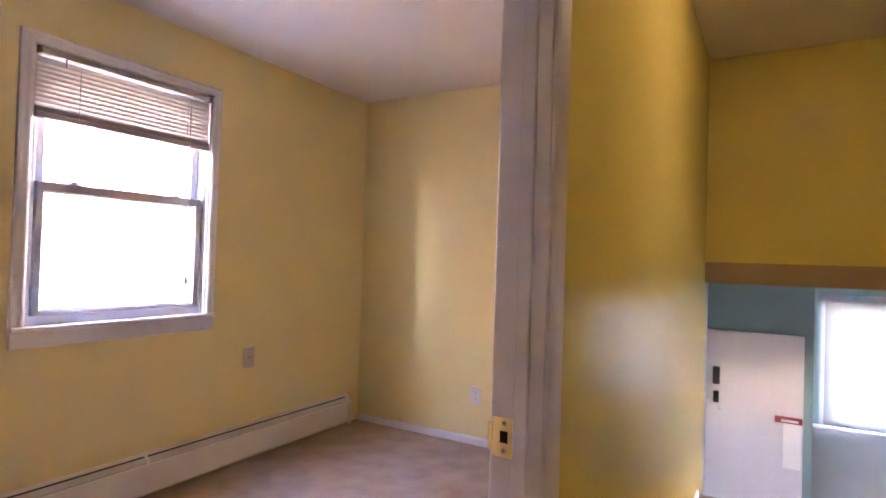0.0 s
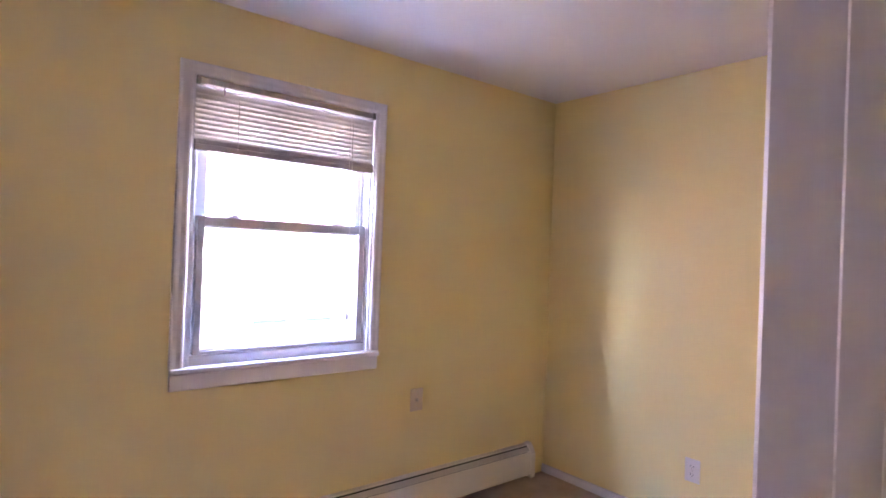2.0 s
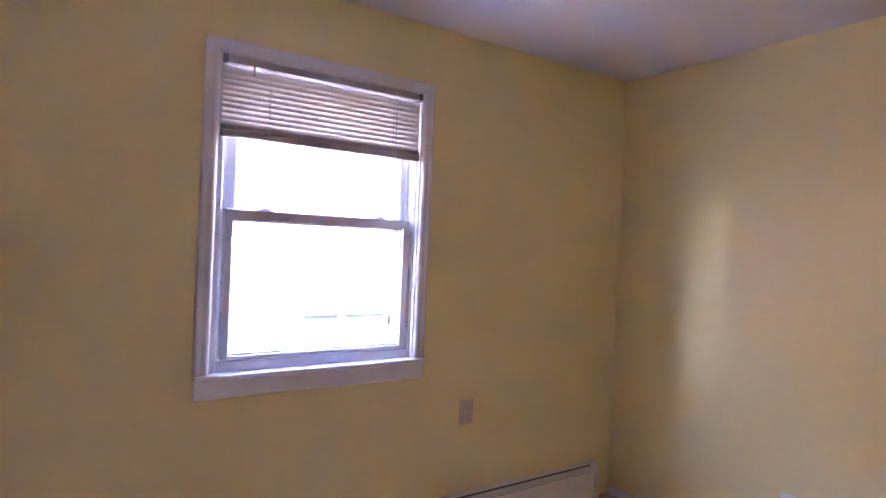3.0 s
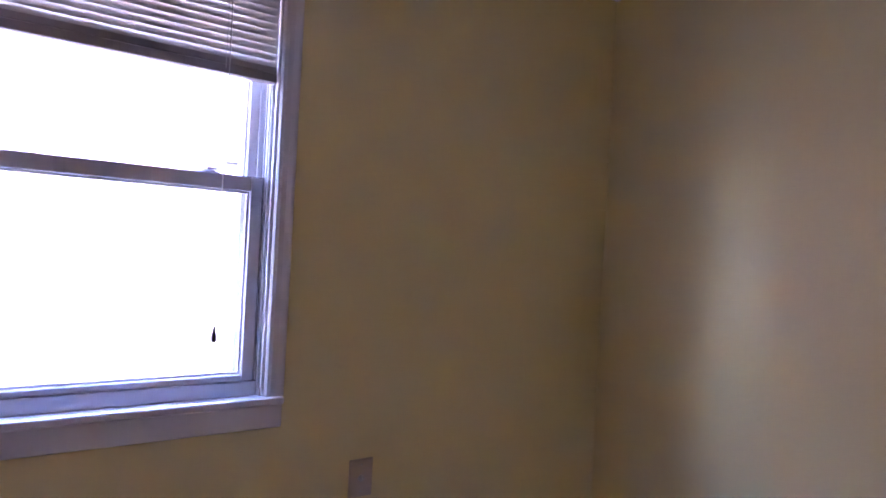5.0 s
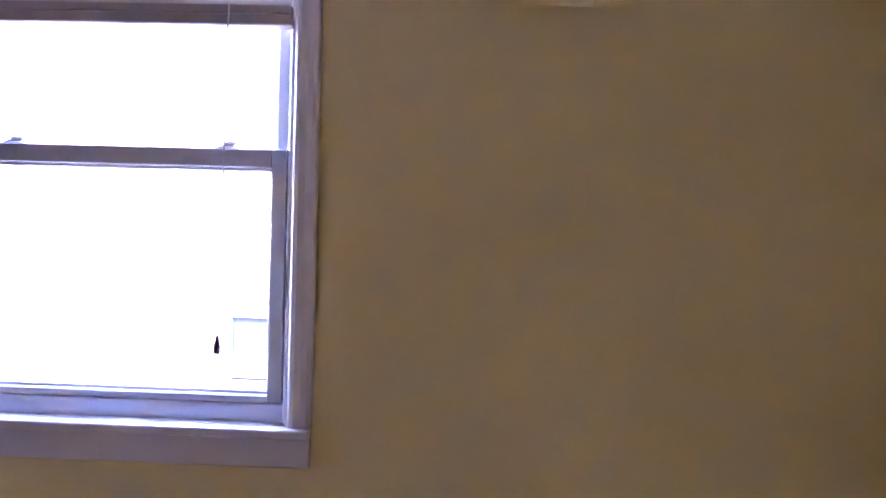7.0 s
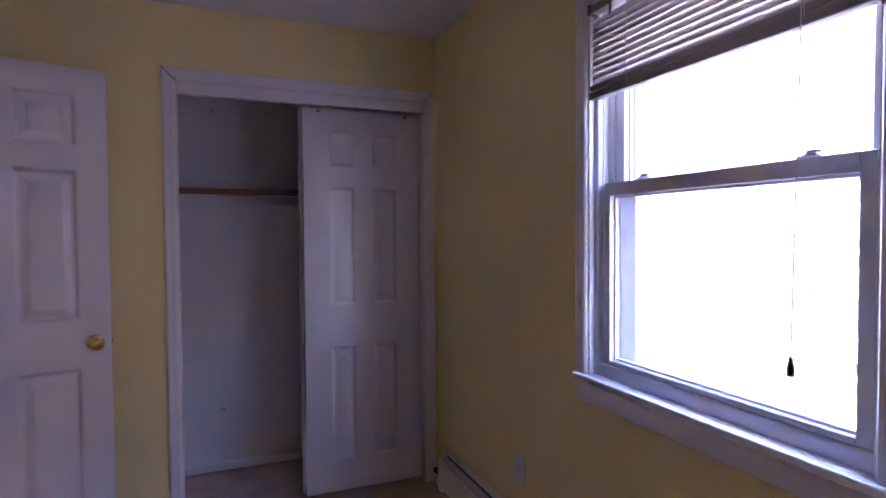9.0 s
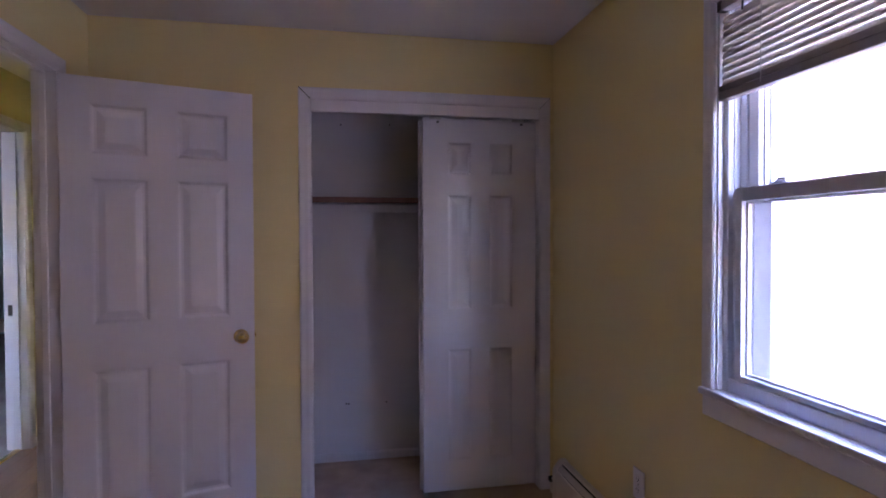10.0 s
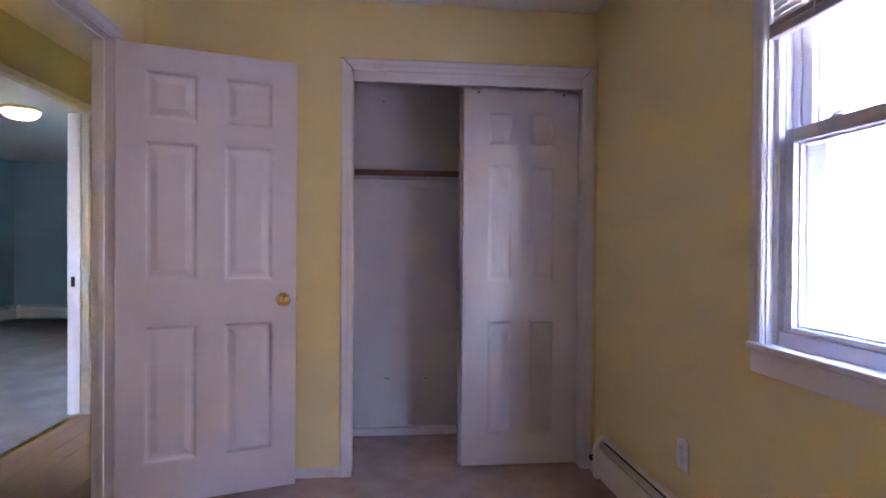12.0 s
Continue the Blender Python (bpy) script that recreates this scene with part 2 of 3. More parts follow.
structure("wall_south", boxes((0, JH - 0.018, mid, DR, -0.2, H), (JL + 0.018, W + 0.115, mid, DR, -0.2, H), (JH - 0.018, JL + 0.018, mid, DR, DOOR_H + 0.018, H)),
          YELLOW, "yellow painted wall with the bedroom doorway", "wall")
structure("wall_hall_north", boxes((-2.4, JH - 0.018, DH, mid - 0.001, -0.2, H), (JL + 0.018, EX + 0.12, DH, mid - 0.001, -0.2, H), (JH - 0.018, JL + 0.018, DH, mid - 0.001, DOOR_H + 0.018, H)),
          HALL_YELLOW, "glossy deep yellow hallway wall", "wall")
structure("wall_west", boxes((-0.11, 0, mid, CY0 - 0.018, -0.2, H), (-0.11, 0, CY1 + 0.018, 0, -0.2, H), (-0.11, 0, CY0 - 0.018, CY1 + 0.018, CZ + 0.02, H)),
          YELLOW, "yellow painted wall round the closet opening", "wall")
structure("closet_back_wall", boxes((CB - 0.1, CB, mid, 0, -0.2, H)), CLOSETWHITE, "white painted closet back wall", "wall")
structure("closet_side_wall", boxes((CB, -0.11, -1.52, -1.42, 0, H)), CLOSETWHITE, "white painted closet side wall", "wall")
structure("closet_end_wall", boxes((CB, -0.11, -0.012, -0.002, 0, H)), CLOSETWHITE, "white painted closet end wall", "wall")
structure("closet_front_lining", boxes((-0.118, -0.112, -1.42, CY0 - 0.02, 0, H), (-0.118, -0.112, CY0 - 0.02, -0.012, CZ + 0.03, H)), CLOSETWHITE, "white painted inside of the closet front", "wall")

# baseboards with a rounded top
BASE = ((0, 0), (0.012, 0), (0.012, 0.036), (0.009, 0.045), (0.004, 0.050), (0, 0.050))


def baseboard(a, b, axis, at, sign, mat=WHITE, name="baseboard", z=0.0):
    pts = [(at + sign * o, z + h) for o, h in BASE]
    return structure(name, profile_run(pts, a, b, axis), mat, "low white painted baseboard along the wall", "baseboard")


baseboard(DR, 0, "y", W, -1)
baseboard(JL + 0.07, W - 0.013, "x", DR, 1)
baseboard(DR + 0.013, CY0 - 0.062, "y", 0, 1)
baseboard(-1.42, -0.013, "y", CB, 1, CLOSETWHITE)
baseboard(CB + 0.013, -0.12, "x", -1.42, 1, CLOSETWHITE)


# ---- window ----
def casing_bm(inner0, inner1, zb, zt, w, d, axis, at, sign, gap=0.001):
    """Mitred casing round three sides: two legs and a head, each with a rounded section."""
    bms = []
    sec = ((0, 0), (0, 0.55), (0.1, 0.85), (0.28, 1.0), (0.55, 0.92), (0.8, 1.0), (0.94, 0.9), (1.0, 0.65), (1.0, 0))
    for kind in ("leg0", "leg1", "head"):
        bm = bmesh.new()
        rows = []
        for u, v in sec:
            o = at + sign * d * v
            if kind == "head":
                e = ((inner0 - w * u, zt + w * u), (inner1 + w * u, zt + w * u))
            elif kind == "leg0":
                e = ((inner0 - w * u, zb), (inner0 - w * u, zt + w * u - gap))
            else:
                e = ((inner1 + w * u, zb), (inner1 + w * u, zt + w * u - gap))
            rows.append([bm.verts.new((s, o, z) if axis == "x" else (o, s, z)) for s, z in e])
        n = len(rows)
        for i in range(n):
            a, b = rows[i], rows[(i + 1) % n]
            bm.faces.new((a[0], a[1], b[1], b[0]))
        bm.faces.new([r[0] for r in rows])
        bm.faces.new([r[1] for r in rows])
        bms.append(bm)
    return bms


win = tagged(new("window_1"), "white double-hung vinyl window with wooden casing and stool", "window", kind="structure")
win.matrix_basis = pose(WX0, 0, WZ0)


def wpart(name, bm, mat, parent=win, label=""):
    bm.transform(Matrix.Translation((-WX0, 0, -WZ0)))
    return part(name, bm, mat, parent, label)


for bm in casing_bm(WX0, WX1, WZ0 + 0.005, WZ1, 0.055, 0.018, "x", 0, -1):
    wpart("casing", bm, WHITE, label="white painted window casing")
wpart("window_sill", boxes((WX0 - 0.053, WX1 + 0.053, -0.031, 0, WZ0 - 0.018, WZ0 + 0.005), bevel=0.006, seg=2), WHITE, label="white painted window stool")
wpart("sill_inner", boxes((WX0, WX1, 0, 0.022, WZ0 - 0.025, WZ0 + 0.004)), WHITE)
wpart("sill_riser", boxes((WX0, WX1, 0.022, 0.066, WZ0 - 0.025, 0.936), bevel=0.003), VINYL)
wpart("apron", boxes((WX0 - 0.052, WX1 + 0.052, -0.014, 0, WZ0 - 0.086, WZ0 - 0.018), bevel=0.003), WHITE, label="white painted apron under the stool")
# frame: wooden jamb, front stop, sash track, parting rib and outer stop on each side
for s, x, track, stop in ((1, WX0, 0.040, 0.094), (-1, WX1, 0.030, 0.069)):
    def side(a, b, y0, y1, z0=WZ0 + 0.0055, bevel=0.0):
        return boxes((min(x + s * a, x + s * b), max(x + s * a, x + s * b), y0, y1, z0, WZ1), bevel=bevel)
    wpart("jamb_board", side(0, 0.008, -0.004, 0.014), WHITE)
    wpart("front_stop", side(0, track - 0.012, 0.014, 0.022, 0.8945, 0.003), VINYL)
    wpart("jamb_liner", side(0, 0.020, 0.024, 0.20, 0.937), VINYL)
    wpart("track_rib", side(0.020, 0.024, 0.040, 0.046, 0.937), VINYL)
    wpart("parting_stop", side(0.020, track + 0.006, 0.063, 0.069, 0.937, 0.001), VINYL)
    wpart("outer_stop", side(0.020, stop, 0.110, 0.165, 0.937, 0.003), VINYL)
    wpart("screen_track", side(0.020, stop - 0.022, 0.165, 0.20, 0.937), VINYL)
wpart("frame_head", boxes((WX0 + 0.020, WX1 - 0.020, 0.024, 0.20, WZ1 - 0.02, WZ1)), VINYL)
wpart("outer_sill", boxes((WX0, WX1, 0.066, 0.23, WZ0 - 0.03, 0.934), bevel=0.004), VINYL)


def sash(name, x0, x1, z0, z1, y0, y1, stile, stile1, bottom, top, parent=win):
    fr = wpart(name, boxes((x0, x0 + stile, y0, y1, z0, z1), (x1 - stile1, x1, y0, y1, z0, z1), (x0 + stile, x1 - stile1, y0, y1, z0, z0 + bottom), (x0 + stile, x1 - stile1, y0, y1, z1 - top, z1), bevel=0.002), VINYL, parent, "white vinyl sash")
    bx = 0.007
    i0, i1, j0, j1 = x0 + stile, x1 - stile1, z0 + bottom, z1 - top
    wpart("glazing_bead", boxes((i0, i0 + bx, y0 + 0.018, y0 + 0.029, j0, j1), (i1 - bx, i1, y0 + 0.018, y0 + 0.029, j0, j1), (i0 + bx, i1 - bx, y0 + 0.018, y0 + 0.029, j0, j0 + bx), (i0 + bx, i1 - bx, y0 + 0.018, y0 + 0.029, j1 - bx, j1)), VINYL, fr)
    g = wpart("pane", boxes((i0 + 0.001, i1 - 0.001, y0 + 0.030, y0 + 0.034, j0 + 0.001, j1 - 0.001)), GLASS, fr, "clear window glass")
    g.visible_shadow = False
    return fr


lower = sash("lower_sash", 1.384, 2.188, 0.937, 1.518, 0.0255, 0.0615, 0.028, 0.034, 0.016, 0.042)
upper = sash("upper_sash", 1.384, 2.188, 1.474, WZ1 - 0.02, 0.0705, 0.108, 0.042, 0.038, 0.036, 0.04)
for x in (1.537, 2.040):
    base = lathe([(0.028, 0.0), (0.027, 0.004), (0.017, 0.008), (0.012, 0.011)], 20)
    base.transform(Matrix.Translation((x, 0.046, 1.518)) @ Matrix.Diagonal((1.1, 0.42, 1.0, 1.0)))
    lk = wpart("sash_lock", base, VINYL, lower, "white cam sash lock")
    wpart("lock_lever", boxes((x - 0.004, x + 0.026, 0.038, 0.050, 1.528, 1.535), bevel=0.002, seg=2), VINYL, lower)

# ---- mini blind, raised ----
blind = thing("window_blind", "cream aluminium mini blind raised over the upper sash", "blind", (WX0, 0, WZ1))


def bpart(name, bm, mat, label=""):
    bm.transform(Matrix.Translation((-WX0, 0, -WZ1)))
    return part(name, bm, mat, blind, label)


BX0, BX1 = WX0 + 0.010, WX1 - 0.012
bpart("headrail", boxes((BX0, BX1, -0.012, 0.022, WZ1 - 0.030, WZ1 - 0.004), bevel=0.002), BLINDRAIL_SHADED, "metal headrail, taupe darkened with backlit shade")
for x in (BX0, BX1 - 0.014):
    bpart("bracket", boxes((x - 0.001, x + 0.015, -0.014, 0.024, WZ1 - 0.032, WZ1 - 0.001)), PULL, "dark end bracket")
bpart("bottom_rail", boxes((BX0, BX1, -0.008, 0.020, 1.786, 1.812), bevel=0.003), BLINDRAIL_SHADED, "bottom rail, taupe darkened with backlit shade")
# stacked slats take the rail's darkened colour, backlit shade included
for i in range(5):
    bpart("slat", boxes((BX0 + 0.002, BX1 - 0.002, -0.007, 0.019, 1.813 + i * 0.0034, 1.8163 + i * 0.0034)), BLINDRAIL_SHADED)
NS = 10
for i in range(NS):
    z = 1.842 + i * (WZ1 - 0.034 - 1.842) / NS
    bm = bmesh.new()
    rows = []
    for j in range(5):
        u = (j - 2) / 2
        yy, zz = 0.007 + 0.0043 * u - 0.0022 * (1 - u * u), z + 0.0118 * u + 0.0008 * (1 - u * u)
        rows.append([bm.verts.new((x, yy, zz)) for x in (BX0 + 0.002, BX1 - 0.002)] + [bm.verts.new((x, yy, zz - 0.0007)) for x in (BX0 + 0.002, BX1 - 0.002)])
    for a, b in zip(rows, rows[1:]):
        bm.faces.new((a[0], a[1], b[1], b[0]))
        bm.faces.new((a[2], b[2], b[3], a[3]))
    for a in (rows[0], rows[-1]):
        bm.faces.new((a[0], a[2], a[3], a[1]))
    bpart("slat", bm, BLIND)
for x in (WX0 + 0.185, WX1 - 0.150):
    bpart("ladder_cord", boxes(*[(x - 0.001, x + 0.001, yy, yy + 0.0015, 1.80, WZ1 - 0.03) for yy in (-0.0095, 0.0205)]), CORD)
bpart("lift_cord", tube([(2.070, -0.022, WZ1 - 0.03), (2.068, -0.030, 1.6), (2.064, -0.038, 1.10)], 0.0016), CORD, "thin white lift cord")
tassel = lathe([(0.002, 0.0), (0.0075, 0.002), (0.0082, 0.018), (0.0058, 0.028), (0.004, 0.032), (0.0052, 0.037), (0.002, 0.042)], 14)
tassel.transform(Matrix.Translation((2.064, -0.038, 1.060)))
bpart("tassel", tassel, PULL, "dark cord tassel")
bpart("tilt_wand", tube([(WX0 + 0.12, -0.014, WZ1 - 0.03), (WX0 + 0.12, -0.015, WZ1 - 0.065)], 0.003), PULL)


# ---- baseboard heaters ----


def heater(name, at, runs, rz, label, ends=(True, True), joints=()):
    """Along +x from 0, its back on y = 0, reaching out to -y."""
    t = thing(name, label, "heater", at, rz=rz)
    t.scale = (1, 1, 1.07)
    L = runs[-1][1]
    part("back_plate", boxes((0, L, -0.004, 0, 0.02, 0.203)), HEATER, t)
    part("hood", profile_run([(-o, z) for o, z in ((0.004, 0.201), (0.004, 0.205), (0.024, 0.205), (0.031, 0.202), (0.032, 0.197), (0.029, 0.197), (0.028, 0.200), (0.022, 0.201))], 0, L), HEATER, t)
    part("damper", profile_run([(-o, z) for o, z in ((0.038, 0.191), (0.058, 0.171), (0.056, 0.169), (0.036, 0.189))], 0.004, L - 0.004), HEATERGREY, t, "grey damper flap")
    # fin element below; upper near-black box paints the slot's shade
    part("fin_core_and_slot_shade", boxes((0.03, L - 0.03, -0.050, -0.012, 0.06, 0.13), (0.03, L - 0.03, -0.030, -0.0045, 0.13, 0.197)), DARK, t, "dark fin element with a black filler for the slot's shade")
    for a, b in runs:
        part("front_panel", profile_run([(-o, z) for o, z in ((0.058, 0.168), (0.062, 0.167), (0.065, 0.162), (0.065, 0.040), (0.061, 0.034), (0.060, 0.040))], a + 0.001, b - 0.001), HEATER, t, "cream enamelled front panel")
    for x in joints:
        part("joiner", profile_run([(-o, z) for o, z in ((0.0, 0.206), (0.023, 0.206), (0.041, 0.195), (0.0665, 0.165), (0.0665, 0.034), (0.064, 0.034), (0.064, 0.155), (0.0, 0.2))], x - 0.006, x + 0.006), HEATER, t)
    for on, a, b in ((ends[0], -0.004, 0.034), (ends[1], L - 0.034, L + 0.004)):
        if on:
            part("end_cap", profile_run([(-o, z) for o, z in ((0.0, 0.018), (0.0, 0.209), (0.024, 0.209), (0.040, 0.200), (0.069, 0.158), (0.069, 0.018))], a, b), HEATER, t, "cream end cap")
    return t


heater("baseboard_heater", (0.165, 0, 0), ((0, 1.721), (1.721, 3.262)), 0, "cream enamel hot-water baseboard heater under the window", joints=(1.721,))
pipe = thing("heater_pipe", "short copper supply pipe beside the baseboard heater", "pipe", (0.055, -0.03, 0))
part("pipe_run", tube([(0.0, 0, 0.0), (0.0, 0, 0.075), (0.03, 0, 0.09), (0.112, 0, 0.09)], 0.010, 10), HEATER, pipe)
part("valve", boxes((-0.016, 0.016, -0.016, 0.016, 0.06, 0.085), bevel=0.004), DARK, pipe)


# ---- wall plates ----
def outlet(name, label, at, rz, mat, coax=False):
    """Faces -y before turning."""
    t = thing(name, label, "outlet", at, rz=rz)
    part("cover_plate", boxes((-0.040, 0.040, -0.006, 0, -0.060, 0.060), bevel=0.0025, seg=2), mat, t)
    if coax:
        b = lathe([(0.010, 0.0), (0.010, -0.005), (0.0045, -0.005), (0.0045, -0.013)], 12, "y")
        b.transform(Matrix.Translation((0, -0.006, 0)))
        part("jack", b, STEEL, t, "threaded metal jack")
        screws = (-0.042, 0.042)
    else:
        for z in (-0.021, 0.021):
            f = part("receptacle", boxes((-0.017, 0.017, -0.0085, -0.006, z - 0.014, z + 0.014), bevel=0.001), mat, t)
            part("slot", boxes((-0.0085, -0.0065, -0.0090, -0.0080, z - 0.002, z + 0.007), (0.0065, 0.0085, -0.0090, -0.0080, z - 0.002, z + 0.007), (-0.002, 0.002, -0.0090, -0.0080, z - 0.010, z - 0.006)), DARK, f)
        screws = (0.0,)
    for z in screws:
        b = lathe([(0.0035, 0.0), (0.0035, -0.0015)], 10, "y")
        b.transform(Matrix.Translation((0, -0.006, z)))
        part("screw", b, STEEL, t)
    return t


outlet("cable_plate", "beige cable jack plate on the yellow wall below the window", (2.530, 0, 0.608), 0, PLATE, True)
outlet("wall_outlet", "white duplex outlet on the yellow wall above the heater", (0.890, 0, 0.400), 0, PLATEWHITE)
outlet("wall_outlet", "white duplex outlet low on the yellow side wall", (W, -1.000, 0.326), -90, PLATEWHITE)


# ---- doors ----
def panel_rings(bm, x0, x1, z0, z1, y, sign, relief=1.0):
    """One moulded panel face in the plane y, outward towards sign."""
    rings = []
    for inset, dep in ((0, 0), (0.006, 0.001), (0.016, 0.009), (0.026, 0.010), (0.052, 0.003), (0.056, 0.0025)):
        yy = y - sign * dep * relief
        rings.append([bm.verts.new(p) for p in ((x0 + inset, yy, z0 + inset), (x1 - inset, yy, z0 + inset), (x1 - inset, yy, z1 - inset), (x0 + inset, yy, z1 - inset))])
    for a, b in zip(rings, rings[1:]):
        for i in range(4):
            bm.faces.new((a[i], a[(i + 1) % 4], b[(i + 1) % 4], b[i]))
    bm.faces.new(rings[-1])


def panel_door(t, width, height, thick, stile, midw, rows, mat, relief=1.0):
    """Leaf along +x from 0, faces at y = 0 and y = thick."""
    pw = (width - 2 * stile - midw) / 2
    cols = ((stile, stile + pw), (width - stile - pw, width - stile))
    bs = [(0, stile, 0, thick, 0, height), (width - stile, width, 0, thick, 0, height)]
    edges = [0.0] + [v for r in rows for v in r] + [height]
    for a, b in zip(edges[0::2], edges[1::2]):
        bs.append((stile, width - stile, 0, thick, a, b))
    for a, b in rows:
        bs.append((stile + pw, width - stile - pw, 0, thick, a, b))
    leaf = part("leaf", boxes(*bs), mat, t, "white six-panel moulded leaf")
    for a, b in rows:
        for c0, c1 in cols:
            bm = bmesh.new()
            panel_rings(bm, c0, c1, a, b, 0, -1, relief)
            panel_rings(bm, c0, c1, a, b, thick, 1, relief)
            part("panel", bm, mat, leaf)
    return leaf


ROWS = ((0.185, 0.795), (0.990, 1.612), (1.705, 1.922))
# hinged at the closet side, swung well open into the room
door = tagged(new("door_1"), "white six-panel bedroom door standing open with brass knob", "door", kind="structure")
DOOR_TURN = 107.2
door.matrix_basis = pose(0.3385, -2.272, 0.018, rz=DOOR_TURN)
panel_door(door, 0.762, 2.03, 0.035, 0.108, 0.108, ROWS, DOORWHITE)
for y, s in ((0.0, -1), (0.035, 1)):
    b = lathe([(0.033, 0.0), (0.033, 0.003 * s), (0.028, 0.008 * s), (0.013, 0.011 * s), (0.011, 0.028 * s), (0.020, 0.034 * s), (0.0275, 0.044 * s), (0.0285, 0.054 * s), (0.024, 0.064 * s), (0.012, 0.069 * s)], 32, "y")
    b.transform(Matrix.Translation((0.700, y, 0.895)))
    part("knob", b, BRASS, door, "polished brass door knob")
part("latch_plate", boxes((0.7615, 0.7635, 0.006, 0.029, 0.868, 0.922), (0.7635, 0.770, 0.011, 0.024, 0.888, 0.902)), BRASS, door, "brass latch plate")
for z in (0.24, 1.02, 1.80):
    hg = part("hinge", boxes((-0.0015, 0.0, 0.002, 0.033, z - 0.044, z + 0.044)), DOORWHITE, door, "painted butt hinge")
    b = lathe([(0.0055, -0.046), (0.0055, 0.046)], 10)
    b.transform(Matrix.Translation((-0.006, 0.036, z)))
    part("hinge_pin", b, STEEL, hg)

frame_1 = tagged(new("door_frame"), "white painted bedroom door frame with worn strike plate", "door frame", kind="structure")
frame_1.matrix_basis = pose(0, 0, 0)
for x0, x1 in ((JH - 0.018, JH), (JL, JL + 0.018)):
    part("jamb", boxes((x0, x1, DH - 0.003, DR + 0.003, 0, DOOR_H + 0.018)), WHITE, frame_1)
part("head_jamb", boxes((JH, JL, DH - 0.003, DR + 0.003, DOOR_H, DOOR_H + 0.018)), WHITE, frame_1)
part("stop", boxes((JH, JH + 0.011, DR - 0.062, DR - 0.037, 0, DOOR_H), bevel=0.002), WHITE, frame_1)
part("stop", boxes((JL - 0.011, JL, DR - 0.062, DR - 0.037, 0, DOOR_H), bevel=0.002), WHITE, frame_1)
part("stop", boxes((JH + 0.011, JL - 0.011, DR - 0.062, DR - 0.037, DOOR_H - 0.011, DOOR_H), bevel=0.002), WHITE, frame_1)
for bm in casing_bm(JH - 0.006, JL + 0.006, 0, DOOR_H + 0.006, 0.057, 0.016, "x", DR, 1) + casing_bm(JH - 0.006, JL + 0.006, 0, DOOR_H + 0.006, 0.057, 0.016, "x", DH, -1):
    part("casing", bm, WHITE, frame_1, "white painted door casing")
sp = part("strike_plate", boxes((JL - 0.0022, JL - 0.0002, DR - 0.036, DR + 0.004, 0.896, 0.966), (JL - 0.0030, JL - 0.0010, DR + 0.004, DR + 0.012, 0.908, 0.954), bevel=0.0008), BRASS, frame_1, "worn brass strike plate")
part("latch_hole", boxes((JL - 0.0030, JL - 0.0021, DR - 0.025, DR - 0.011, 0.922, 0.942)), DARK, sp)
for z in (0.908, 0.956):
    b = lathe([(0.004, 0.0), (0.004, -0.001)], 10, "x")
    b.transform(Matrix.Translation((JL - 0.0022, DR - 0.018, z)))
    part("screw", b, STEEL, sp)
for z in (0.258, 1.038, 1.818):
    part("hinge_leaf", boxes((JH, JH + 0.0018, DR - 0.034, DR + 0.002, z - 0.044, z + 0.044)), WHITE, frame_1, "painted hinge leaf")

# ---- closet ----
cf = tagged(new("closet_frame"), "white painted closet frame with mitred casing and track board", "door frame", kind="structure")
cf.matrix_basis = pose(0, 0, 0)
for bm in casing_bm(CY0, CY1, 0, CZ, 0.060, 0.018, "y", 0, 1, 0.004):
    part("casing", bm, WHITE, cf, "white casing with open mitre joint")
for a, b in ((CY0 - 0.018, CY0), (CY1, CY1 + 0.018)):
    part("jamb", boxes((-0.115, 0.002, a, b, 0, CZ)), WHITE, cf)
part("track_board", boxes((-0.020, 0.006, CY0, CY1, CZ - 0.056, CZ), bevel=0.002), WHITE, cf, "white board hiding the sliding track")
part("track", boxes((-0.105, -0.024, CY0, CY1, CZ - 0.018, CZ)), STEEL, cf, "steel sliding track")
for y, z, a, w in ((CY0 - 0.030, CZ + 0.030, 45, 0.0032), (CY1 + 0.030, CZ + 0.030, -45, 0.0016)):
    bm = boxes((-0.001, 0.0008, -w / 2, w / 2, -0.040, 0.040))
    bm.transform(Matrix.Translation((0.0182, y, z)) @ Matrix.Rotation(radians(a), 4, "X"))
    part("mitre_crack", bm, DARK, cf, "dark open mitre joint")
CROWS = ((0.158, 0.762), (0.968, 1.583), (1.685, 1.862))


def closet_slider(label, y0, x):
    t = thing("sliding_closet_door", label, "closet door", (x, y0, 0.018), rz=90)
    panel_door(t, 0.622, 1.975, 0.030, 0.130, 0.092, CROWS, DOORWHITE, 0.42)
    for u in (0.08, 0.54):
        part("roller_hanger", boxes((u - 0.02, u + 0.02, 0.008, 0.020, 1.975, 2.024)), STEEL, t)
        part("hanger_bolt", boxes((u - 0.006, u + 0.006, -0.003, 0.001, 1.958, 1.968)), DARK, t)
    return t


closet_slider("white six-panel sliding closet door in the front track", -0.712, -0.030)
closet_slider("white six-panel sliding closet door in the rear track", -0.725, -0.072)
guide = thing("floor_guide", "small metal floor guide under the sliding doors", "door guide", (-0.05, -0.70, 0))
part("guide_plate", boxes((-0.045, 0.028, -0.012, 0.012, 0.0, 0.004)), STEEL, guide)
part("guide_tab", boxes((-0.018, -0.013, -0.012, 0.012, 0.004, 0.017)), DARK, guide)
shelf = thing("closet_shelf", "dark stained wooden closet shelf with front edge strip", "shelf", (-0.45, -0.72, 1.575))
